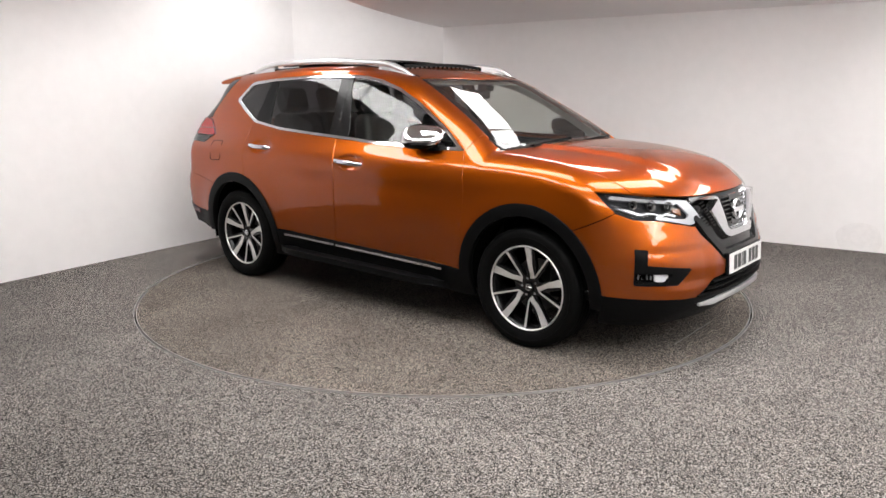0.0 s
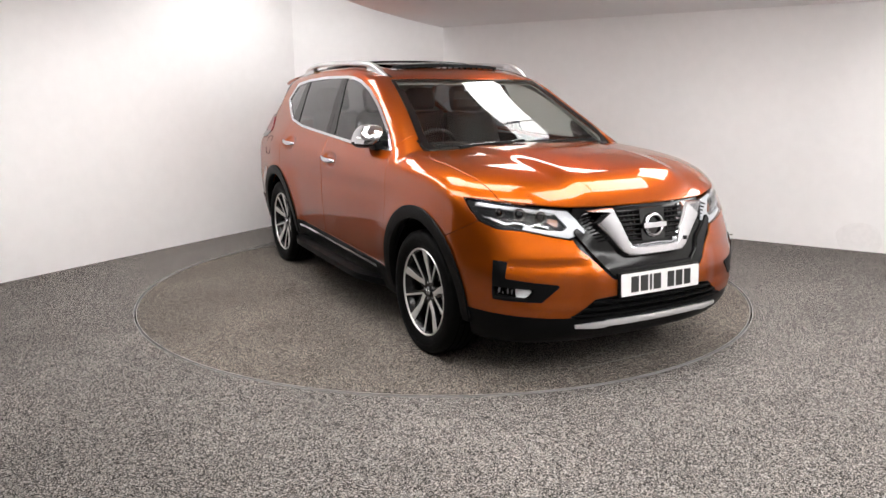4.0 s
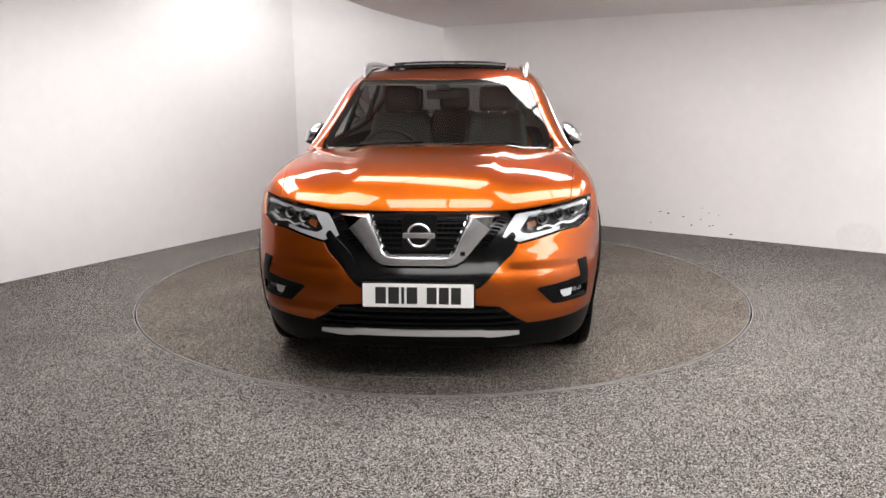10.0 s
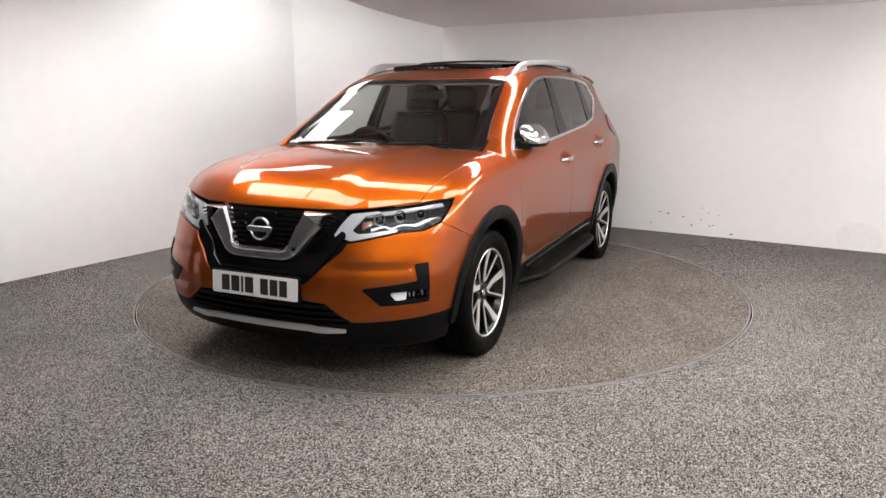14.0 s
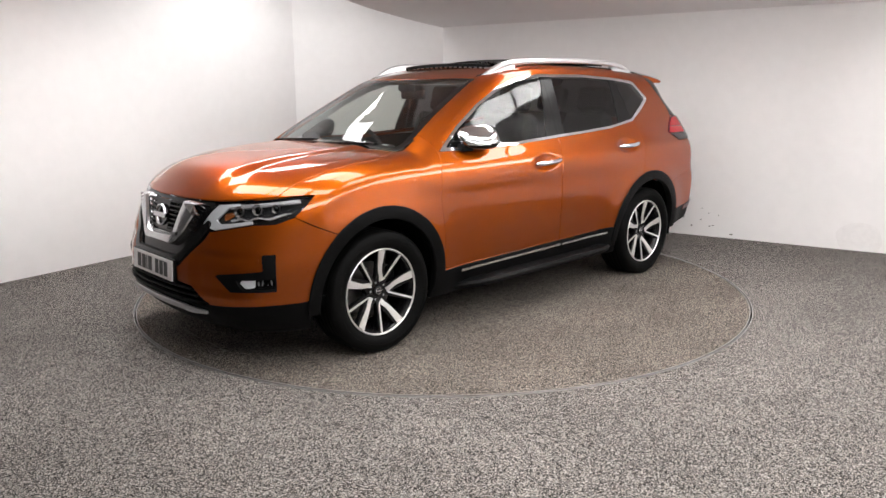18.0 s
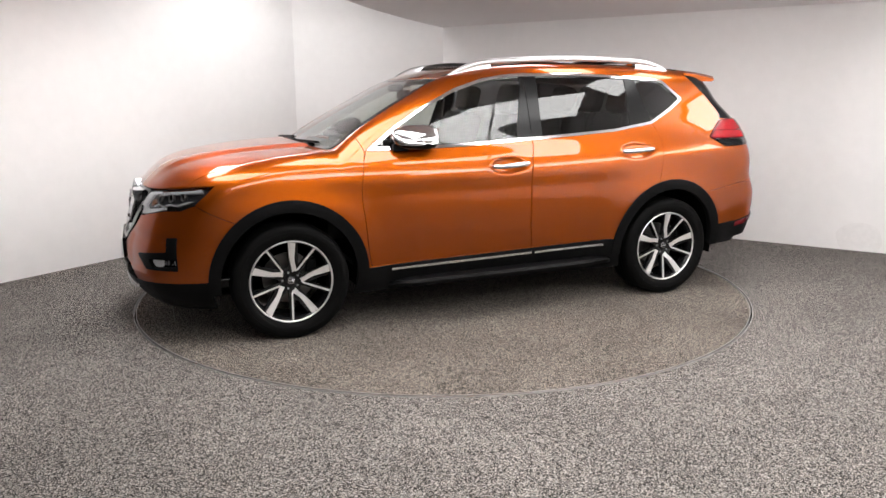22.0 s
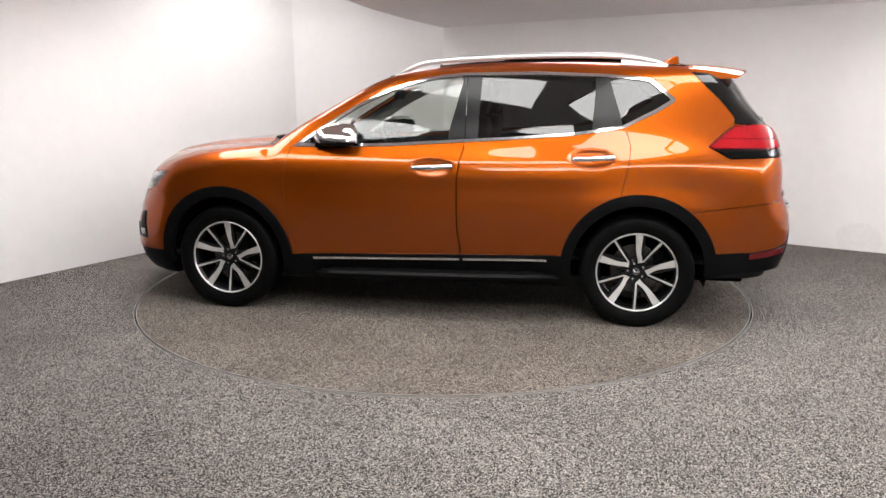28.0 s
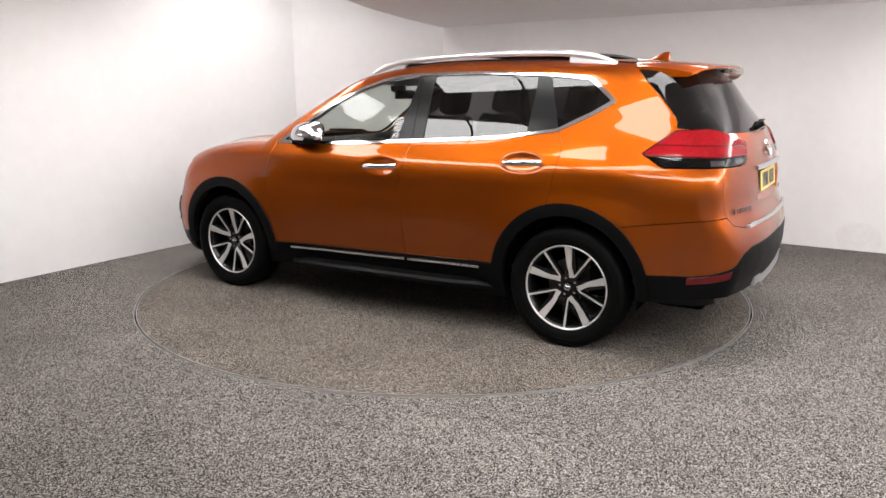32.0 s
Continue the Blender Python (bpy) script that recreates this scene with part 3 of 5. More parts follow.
def spoiler_zone(v):
    return np.where((v[:, 0] < -1.5) & (v[:, 2] > 1.40), np.maximum(v[:, 0] - np.interp(v[:, 1], [0, 0.45, 0.60, 0.66], [-1.60, -1.605, -1.64, -1.70]), 1.497 - v[:, 2]), 1.0)


# ---- the car ----
car = thing("car", "burnt orange metallic five-door sport utility car with chrome trim", "car")

hood = skin("hood", PAINT, car, [gap(hood_in)], label="ridged orange bonnet")
fender_zone = lambda v: np.where(v[:, 0] > 0.85, 0.868 - v[:, 0] + np.interp(v[:, 2], [0.39, 0.52, 0.70, 0.78, 0.876, 0.98, 1.04, 1.10, 1.19, 1.5], [-0.006, 0.017, 0.035, 0.047, 0.050, 0.037, 0.027, 0.012, 0.050, 0.2]), 1.0)
skin("front_wing", PAINT, car, [gap(fender_zone), outside(hood_in), outside(cowl_in, 0.001), outside(lamp), outside(front_bumper), outside(nose_dark, 0.004), outside(screen_out), outside(arch(ARCH_OUT - 0.02), 0), lambda v: -low(v), lambda v: np.where(v[:, 0] > 1.6, 0.9 - front_u(v), -1.0)],
     sides="pair")
nose = skin("front_bumper", PAINT, car, [gap(front_bumper), uz(NOSE_ORANGE), outside(lamp), outside(arch(ARCH_OUT - 0.02), 0), outside(fog_bezel, 0)], label="orange bumper skin")
skin("front_bumper_lower", TRIM_BLACK, car, [lambda v: np.where(v[:, 0] > 1.2, v[:, 2] - 0.60, 1.0), nose_dark, outside(arch(ARCH_OUT - 0.02), 0), outside(uz([(-0.1, 0.352), (0.53, 0.352), (0.40, 0.450), (0.25, 0.462), (-0.1, 0.462)]), 0)],
     off=-0.004, depth=0.03, label="matt black lower bumper")
skin("grille_backing", GRILLE_BLACK, car, [nose_dark, lambda v: 0.34 - v[:, 2]], off=-0.014, depth=0.03, label="gloss black grille surround")
body = skin("body_side", PAINT, car, [gap(either(lambda v: np.where(v[:, 0] <= 0.868, -1.0, 1.0), lambda v: np.where(v[:, 2] > 1.0, -fender_zone(v), 1.0))), outside(win, -0.004), outside(roof_in), outside(screen_out),
                                      outside(tail), outside(rear_dark), outside(rear_bumper), outside(tailgate), outside(xz(FRONT_DOOR)), outside(xz(REAR_DOOR)), outside(spoiler_zone),
                                      outside(arch(ARCH_OUT - 0.02), 0), lambda v: -low(v), outside(cowl_in, 0.001)], sides="pair", label="orange pillars and rear quarter panel")
roof = skin("roof", PAINT, car, [gap(roof_in), outside(lambda v: np.maximum(np.maximum(np.abs(v[:, 0] + 0.62) - 0.70, v[:, 1] - 0.455), 1.4 - v[:, 2]))], label="orange roof skin")
doors_f = skin("front_door", PAINT, car, [gap(xz(FRONT_DOOR), 0.0015), outside(win, -0.004), lambda v: -low(v)], sides="pair")
doors_r = skin("rear_door", PAINT, car, [gap(xz(REAR_DOOR), 0.0015), outside(win, -0.004), outside(arch(ARCH_OUT - 0.02), 0), lambda v: -low(v)], sides="pair")
gate = skin("tailgate", PAINT, car, [gap(tailgate), outside(rear_dark), outside(rear_bumper), outside(tail)], label="orange tailgate")
rear_bump = skin("rear_bumper", PAINT, car, [gap(rear_bumper), outside(arch(ARCH_OUT - 0.02), 0), lambda v: np.interp(rear_u(v), [k[0] for k in REAR_BLACK], [k[1] for k in REAR_BLACK]) - v[:, 2]])
skin("rear_bumper_lower", TRIM_BLACK, car, [rear_bumper, outside(arch(ARCH_OUT - 0.02), 0), lambda v: v[:, 2] - np.interp(rear_u(v), [k[0] for k in REAR_BLACK], [k[1] for k in REAR_BLACK]) + 0.002,
                                            lambda v: np.where(v[:, 0] < -1.4, np.interp(v[:, 0], [-2.4, -2.2, -2.0, -1.75], [0.40, 0.385, 0.362, 0.335]) - v[:, 2], 1.0)], off=0.004, depth=0.03, label="matt black lower rear bumper")
skin("sill_cladding", TRIM_BLACK, car, [lambda v: low(v) + 0.002, lambda v: np.abs(v[:, 0]) - 1.2, outside(arch(ARCH_IN), 0), lambda v: 0.235 - v[:, 2], lambda v: 0.3 - v[:, 1]], off=0.006, depth=0.03, sides="pair")
skin("wheel_arch_trim", TRIM_BLACK, car, [lambda v: np.where(v[:, 0] > 0, arch(ARCH_OUT)(v), 1.0), outside(arch(ARCH_IN), 0), lambda v: 0.30 - v[:, 2]], off=0.012, depth=0.05, sides="pair")
skin("wheel_arch_trim", TRIM_BLACK, car, [lambda v: np.where(v[:, 0] < 0, arch(ARCH_OUT)(v), 1.0), outside(arch(ARCH_IN), 0), lambda v: 0.33 - v[:, 2]], off=0.012, depth=0.05, sides="pair")
skin("cowl_panel", TRIM_BLACK, car, [cowl_in], off=-0.012, depth=0.01, label="black cowl below the windscreen")

# glass and its trims
skin("windscreen_border", GLOSS_BLACK, car, [gap(screen_out), lambda v: -0.045 - screen_out(v) + 0.02 * (v[:, 0] < 0.45)], off=-0.001, depth=0.004, label="black screen-print border")
screen = skin("windscreen", CLEAR, car, [lambda v: screen_out(v) + 0.043 - 0.02 * (v[:, 0] < 0.45)], off=-0.002, depth=0.0, label="clear windscreen")
chrome_w = 0.017
skin("window_surround", CHROME, car, [gap(win, 0.0), lambda v: -chrome_w - 0.005 * ramp(-1.2, -1.45, v[:, 0]) - win(v)], off=0.006, depth=0.012, sides="pair", label="chrome strip round the side windows")
glass_zone = lambda v: win(v) + chrome_w + 0.005 * ramp(-1.2, -1.45, v[:, 0])
panes = either(xz(FRONT_GLASS), xz(REAR_GLASS), xz(QUARTER_GLASS))
skin("b_pillar_trim", PILLAR_BLACK, doors_f, [glass_zone, outside(panes, 0), lambda v: -0.266 - v[:, 0]], off=0.001, depth=0.012, sides="pair", label="black window pillar cover")
skin("b_pillar_trim", PILLAR_BLACK, doors_r, [glass_zone, outside(panes, 0), lambda v: np.abs(v[:, 0] + 0.468) - 0.197], off=0.001, depth=0.012, sides="pair", label="black window pillar cover")
skin("c_pillar_trim", PILLAR_BLACK, doors_r, [glass_zone, outside(panes, 0), lambda v: v[:, 0] + 0.70], off=0.001, depth=0.012, sides="pair", label="black window pillar cover")
skin("door_window", CLEAR, doors_f, [glass_zone, xz(FRONT_GLASS)], off=-0.004, depth=0, sides="pair", label="clear side glass")
skin("door_window", PRIVACY, doors_r, [glass_zone, xz(REAR_GLASS)], off=-0.004, depth=0, sides="pair", label="dark tinted side glass")
skin("quarter_window", PRIVACY, body, [glass_zone, xz(QUARTER_GLASS)], off=-0.004, depth=0, sides="pair", label="dark tinted quarter glass")
rear_glass_in = lambda v: np.maximum(np.maximum(rear_dark(v), rear_u(v) - 0.86 + 0.03 * ramp(1.25, 1.5, v[:, 2])), 1.222 - v[:, 2])
skin("rear_window", PRIVACY, gate, [gap(rear_glass_in)], off=-0.002, depth=0.004, label="dark tinted rear window")
skin("rear_pillar_trim", GLOSS_BLACK, gate, [gap(rear_dark, 0.0015), outside(rear_glass_in, 0), outside(tail, 0)], off=0.0, depth=0.01, sides="pair", label="gloss black rear pillar trim")

# roof: sliding glass, spoiler, rails, aerial
sun_in = lambda v: np.maximum(np.maximum(np.abs(v[:, 0] + 0.62) - 0.695, v[:, 1] - 0.45), 1.4 - v[:, 2])
# closed near-black sheet that stands for the dark inside the open sunroof
skin("sunroof_well", DEEP_BLACK, roof, [sun_in], off=-0.045, depth=0.0, label="near-black sheet under the open sunroof")
skin("sunroof_glass", GLOSS_BLACK, roof, [lambda v: np.maximum(sun_in(v) + 0.01, v[:, 0] + 0.42)], off=0.028, depth=0.014, label="black glass panel slid back")
defl = [(0.07 - 0.22 * (y / 0.45) ** 2 * 0.25, y, float(top_z(np.float64(0.07), np.float64(y))) + 0.020) for y in np.linspace(-0.43, 0.43, 15)]
part("wind_deflector", sweep(defl, [(-0.012, -0.012), (0.012, -0.012), (0.010, 0.008), (-0.014, 0.012)]), TRIM_BLACK, roof, "black wind deflector")
for y in np.linspace(-0.40, 0.40, 17):
    part("deflector_clip", box((0.045, y, float(top_z(np.float64(0.05), np.float64(y))) + 0.004), (0.012, 0.012, 0.02), 0.002), TRIM_BLACK, roof)


def skin_z(x, y):
    """Height of the car's upper skin over (x, y)."""
    lo, hi = 1.2, 1.8
    for _ in range(24):
        m = (lo + hi) / 2
        if body_field(np.float64(x), np.float64(y), np.float64(m)) < 0:
            lo = m
        else:
            hi = m
    return lo


def spoiler():
    ys = np.linspace(-0.612, 0.612, 49)
    bm = bmesh.new()
    rows = []
    for y in ys:
        a = abs(y)
        front = -1.603 - 0.10 * max(0, a - 0.5) * 2
        tip = -2.03 + 0.20 * a * a + 0.9 * max(0, a - 0.50) ** 1.5
        z0 = max(skin_z(front, y), skin_z(-1.603, 0.0) - 0.050)
        col = []
        for s in np.linspace(0, 1, 12):
            col.append(bm.verts.new((front + (tip - front) * s, y, z0 + 0.004 - 0.016 * s - 0.026 * s * s)))
        z1 = col[-1].co.z
        deep = 0.010 * float(ramp(0.44, 0.60, np.float64(a)))
        for s, dz in ((1.0, 0.010), (0.93, 0.020), (0.6, 0.026), (0.2, 0.020)):
            col.append(bm.verts.new((front + (tip - front) * s, y, z1 - dz + (1 - s) * (0.030 - deep))))
        rows.append(col)
    for a, b in zip(rows, rows[1:]):
        for i in range(len(a) - 1):
            bm.faces.new((a[i], b[i], b[i + 1], a[i + 1]))
    bm.faces.new(rows[0])
    bm.faces.new(rows[-1][::-1])
    bmesh.ops.recalc_face_normals(bm, faces=bm.faces)
    return bm


skin("spoiler_base", PAINT, car, [gap(spoiler_zone, 0.001), outside(rear_dark, 0.0)], off=-0.001, depth=0.01)
spoil = part("roof_spoiler", spoiler(), PAINT, car, "orange roof spoiler", sharp=40)
part("brake_light", box((-2.022, 0, 1.556), (0.012, 0.26, 0.010), 0.003), RED_DARK, spoil, "dark red high brake light")


def surface_z(x, y):
    return float(top_z(np.float64(x), np.float64(y)))


for s in (1, -1):
    rail = smooth_path([(0.245, s * 0.565, 1.540), (0.15, s * 0.578, 1.588), (0.03, s * 0.585, 1.630), (-0.15, s * 0.59, 1.650), (-0.60, s * 0.592, 1.668), (-1.05, s * 0.588, 1.668),
                        (-1.28, s * 0.582, 1.653), (-1.42, s * 0.575, 1.626), (-1.50, s * 0.572, 1.600)], 44)
    k = [min(1, 0.45 + 3.2 * min(i, 44 - i) / 44) for i in range(45)]
    rob = part("roof_rail", sweep(rail, [(-0.017, -0.012), (-0.011, -0.018), (0.011, -0.018), (0.017, -0.012), (0.019, 0.002), (0.012, 0.015), (0, 0.018), (-0.012, 0.015), (-0.019, 0.002)], scale=k), SATIN, car, "satin silver roof rail", sharp=50)
    for x0, x1 in ((0.240, -0.07), (-1.22, -1.498)):
        foot = [(x0 + (x1 - x0) * i / 8, s * 0.572, 0) for i in range(9)]
        bm = bmesh.new()
        tops, lows = [], []
        for x, y, _ in foot:
            zt = float(np.interp(x, [-1.5, -1.42, -1.28, -1.05, -0.15, 0.03, 0.15, 0.245], [1.600, 1.626, 1.653, 1.668, 1.650, 1.630, 1.588, 1.540])) - 0.004
            zl = surface_z(x, 0.572) - 0.02
            for dy, row, z in ((-0.016, tops, zt), (0.016, tops, zt), (-0.019, lows, zl), (0.019, lows, zl)):
                row.append(bm.verts.new((x, y + dy, z)))
        for i in range(8):
            a, b, c, d = tops[2 * i], tops[2 * i + 1], tops[2 * i + 2], tops[2 * i + 3]
            e, f, g, hh = lows[2 * i], lows[2 * i + 1], lows[2 * i + 2], lows[2 * i + 3]
            for q in ((a, b, d, c), (b, f, hh, d), (e, a, c, g)):
                bm.faces.new(q)
        bmesh.ops.recalc_face_normals(bm, faces=bm.faces)
        part("rail_foot", bm, SATIN, rob, "solid rail end", sharp=50)
    ditch = [(x, s * 0.553, surface_z(x, 0.553) + 0.001) for x in np.linspace(0.27, -1.60, 24)]
    part("roof_seam", sweep(ditch, [(-0.007, -0.004), (0.007, -0.004), (0.006, 0.003), (-0.006, 0.003)]), TRIM_BLACK, roof, "black roof seam strip")

fin = bmesh.new()
prof = [(-1.475, 0.0), (-1.53, 0.020), (-1.575, 0.044), (-1.60, 0.060), (-1.632, 0.064), (-1.636, 0.03), (-1.640, 0.0)]
cols = []
for x, hgt in prof:
    z0 = surface_z(x, 0.0) - 0.004
    w = 0.028 * (1 - 0.5 * abs((x + 1.60) / 0.14) ** 2 * (x > -1.6))
    cols.append([fin.verts.new((x, -w, z0)), fin.verts.new((x, -w * 0.35, z0 + hgt * 0.75)), fin.verts.new((x, 0, z0 + hgt)), fin.verts.new((x, w * 0.35, z0 + hgt * 0.75)), fin.verts.new((x, w, z0))])
for a, b in zip(cols, cols[1:]):
    for i in range(4):
        fin.faces.new((a[i], a[i + 1], b[i + 1], b[i]))
fin.faces.new(cols[-1])
bmesh.ops.recalc_face_normals(fin, faces=fin.faces)
part("aerial", fin, PAINT, roof, "orange fin aerial", sharp=50)


# ---- nose ----
def nose_point(y, z, off=0.0):
    return (float(front_face(np.float64(y), np.float64(z))) + off, y, z)


def grille_frame():
    """Faceted V: wide arms that narrow into a low bar, proud in the middle of their width."""
    half = [(0.312, 0.874, 0.066), (0.290, 0.846, 0.060), (0.256, 0.796, 0.052), (0.228, 0.752, 0.045), (0.206, 0.716, 0.038), (0.188, 0.690, 0.032), (0.166, 0.674, 0.026), (0.138, 0.668, 0.0225), (0.070, 0.667, 0.021)]
    keys = half + [(0.0, 0.667, 0.021)] + [(-y, z, w) for y, z, w in half[::-1]]
    section = [(-1.0, -0.026), (-1.0, 0.006), (-0.90, 0.014), (-0.70, 0.017), (0.62, 0.022), (0.84, 0.019), (1.0, 0.006), (1.0, -0.026)]
    bm = bmesh.new()
    rings = []
    for k, (y, z, w) in enumerate(keys):
        a, b = keys[max(k - 1, 0)], keys[min(k + 1, len(keys) - 1)]
        t = Vector((0, b[0] - a[0], b[1] - a[1])).normalized()
        side = t.cross(Vector((1, 0, 0)))
        if k in (0, len(keys) - 1):
            side = Vector((0, 1 if y < 0 else -1, 0)) * -1
        ring = []
        for u, h in section:
            q = Vector((0, y, z)) + side * u * w
            ring.append(bm.verts.new((float(front_face(np.float64(q.y), np.float64(min(q.z, 0.888)))) + h, q.y, q.z)))
        rings.append(ring)
    for a, b in zip(rings, rings[1:]):
        for k in range(len(section)):
            m = (k + 1) % len(section)
            bm.faces.new((a[k], a[m], b[m], b[k]))
    bm.faces.new(rings[0])
    bm.faces.new(rings[-1])
    bmesh.ops.recalc_face_normals(bm, faces=bm.faces)
    return bm


part("grille_chrome", grille_frame(), BRIGHT_CHROME, car, "chrome V-shaped grille frame", sharp=24)
skin("grille_inner_chrome", CHROME, car, [yz([(0.0, 0.694), (0.144, 0.694), (0.160, 0.708), (0.234, 0.876), (0.227, 0.876), (0.154, 0.712), (0.141, 0.701), (0, 0.701), (-0.1, 0.701), (-0.1, 0.694)])], off=0.004, depth=0.02, label="thin inner chrome line")
grille = tagged(new("grille"), "")
grille.parent = car
for i in range(7):
    z = 0.722 + i * 0.0235
    w = float(np.interp(z, [0.70, 0.876], [0.150, 0.226]))
    for s in (1, -1):
        pts = [nose_point(s * y, z, -0.004) for y in np.linspace(0.082, w, 8)]
        part("grille_slat", sweep(pts, [(-0.004, -0.0045), (0.008, -0.006), (0.010, 0.0), (0.008, 0.006), (-0.004, 0.0045)] if s > 0 else [(0.004, -0.0045), (-0.008, -0.006), (-0.010, 0), (-0.008, 0.006), (0.004, 0.0045)]), GRILLE_BLACK, grille)
        for j in range(1, 4):
            yy = 0.082 + (w - 0.082) * j / 4
            if i < 6:
                a, b = nose_point(s * yy, z, -0.006), nose_point(s * (yy + 0.004), z + 0.0235, -0.006)
                part("grille_rib", rod(a, b, 0.0035, 6), GLOSS_BLACK, grille)
part("emblem_panel", prism(round_outline([(-0.078, 0.712), (0.078, 0.712), (0.082, 0.872), (-0.082, 0.872)], 0.012), lambda a, b, d: Vector(nose_point(a, b, -0.006 + d)), 0.012), GLOSS_BLACK, grille, "gloss black sensor panel")
tilt = Matrix.Translation(nose_point(0, 0.785, 0.012)) @ Matrix.Rotation(radians(82), 4, "Y")
bm = lathe([(0.046, 0.0), (0.047, 0.007), (0.052, 0.011), (0.058, 0.009), (0.061, 0.0)], 48, tilt)
part("emblem_ring", bm, BRIGHT_CHROME, grille, "chrome ring emblem")
part("emblem_bar", box((0, 0, 0), (0.026, 0.150, 0.010), 0.003, None), BRIGHT_CHROME, grille, "chrome bar across the ring").matrix_basis = tilt @ Matrix.Translation((0, 0, 0.008))
for s in (1, -1):
    for i in range(9):
        t0 = i / 9
        a = nose_point(s * (0.270 + 0.125 * t0), 0.735 + 0.145 * t0, 0.0)
        b = nose_point(s * (0.318 + 0.112 * t0), 0.728 + 0.142 * t0, 0.0)
        part("side_grille_fin", rod(a, b, 0.0042, 6), GLOSS_BLACK, grille)
skin("grille_sill", GRILLE_BLACK, car, [yz([(0, 0.590), (0.236, 0.590), (0.30, 0.640), (0.33, 0.70), (0.40, 0.76), (0.44, 0.80), (0.455, 0.77), (0.37, 0.66), (0.30, 0.575), (0.26, 0.548), (0, 0.548), (-0.1, 0.548), (-0.1, 0.59)])], off=0.004, depth=0.04, label="gloss black lower grille bar")
for i, z in enumerate((0.372, 0.405, 0.438)):
    w = (0.50, 0.44, 0.39)[i]
    part("intake_slat", sweep([nose_point(y, z, -0.004) for y in np.linspace(-w, w, 21)], [(-0.006, -0.006), (0.014, -0.004), (0.014, 0.004), (-0.006, 0.006)]), TRIM_BLACK, grille)
part("camera_eye", box(nose_point(0.206, 0.704, 0.021), (0.010, 0.022, 0.020), 0.003), GLOSS_BLACK, grille, "small black camera on the chrome frame")
skid_line = [nose_point(y, 0.325 - 0.006 * (abs(y) > 0.3), 0.004) for y in np.linspace(-0.475, 0.475, 33)]
part("skid_strip", sweep(skid_line, [(-0.012, -0.014), (0.012, -0.016), (0.014, 0.0), (0.010, 0.014), (-0.012, 0.014)], scale=[min(1, 0.55 + 4 * min(i, 32 - i) / 32) for i in range(33)]), SATIN, car, "silver skid strip below the grille")


def number_plate(name, place, parent, mat, bars, label):
    p = part(name, prism(round_outline([(-0.26, -0.0555), (0.26, -0.0555), (0.26, 0.0555), (-0.26, 0.0555)], 0.008), place, 0.005), mat, parent, label, sharp=60)
    x = -0.200
    for w in bars:
        if w > 0:
            part("plate_bar", prism([(x, -0.0395), (x + w, -0.0395), (x + w, 0.0395), (x, 0.0395)], lambda a, b, d: place(a, b, 0.0052 + d), 0.0008), PLATE_INK, p, smooth=False)
        x += abs(w) + 0.011
    return p


PLATE_BARS = (0.050, 0.050, 0.014, 0.050, -0.022, 0.046, 0.046, 0.046)
front_plate = number_plate("number_plate", lambda a, b, d: Vector((2.274 - 0.10 * a * a * 0 + d - 0.06 * b, a, 0.514 + b)), car, PLATE_WHITE, PLATE_BARS, "white front number plate with black bars")
part("plate_holder", box((2.262, 0, 0.514), (0.016, 0.535, 0.122), 0.004), TRIM_BLACK, front_plate)

# headlamps
house = skin("headlamp", LAMP_HOUSE, car, [gap(lamp, 0.002)], off=-0.030, depth=0.0, sides="pair", label="projector headlamp with a white boomerang light guide")
skin("lens", LENS, house, [gap(lamp, 0.002)], off=-0.001, depth=0.032, sides="pair", label="clear lens")
skin("light_guide", LAMP_GUIDE, house, [uz([(0.615, 0.876), (0.548, 0.832), (0.484, 0.774), (0.586, 0.750), (0.75, 0.773), (0.90, 0.793), (0.90, 0.806), (0.74, 0.790), (0.640, 0.783), (0.600, 0.800), (0.700, 0.868), (0.80, 0.880), (0.80, 0.890)])],
     off=-0.010, depth=0.014, sides="pair", label="white boomerang light guide")
skin("reflector_brow", LAMP_SILVER, house, [uz([(0.66, 0.874), (0.86, 0.889), (1.24, 0.917), (1.26, 0.900), (1.10, 0.892), (0.95, 0.880), (0.72, 0.862)])], off=-0.012, depth=0.016, sides="pair", label="silver upper strip")
skin("reflector_step", LAMP_SILVER, house, [uz([(0.72, 0.806), (0.80, 0.822), (0.86, 0.812), (0.94, 0.830), (1.02, 0.824), (1.13, 0.848), (1.20, 0.850), (1.13, 0.836), (1.03, 0.813), (0.94, 0.821), (0.86, 0.802), (0.80, 0.812), (0.73, 0.797)])],
     off=-0.012, depth=0.016, sides="pair", label="silver stepped strip")
skin("indicator", AMBER, house, [uz([(0.665, 0.802), (0.74, 0.826), (0.74, 0.846), (0.67, 0.838)])], off=-0.020, depth=0.01, sides="pair", label="amber indicator")


def at_u(u, z):
    """A point of the left skin by its way round the nose and its height, with its normal."""
    v, t, n = SKIN
    i = np.argmin((front_u(v) - u) ** 2 + (v[:, 2] - z) ** 2 + np.where(v[:, 0] > 1.2, 0, 9))
    return Vector(v[i]), Vector(n[i])


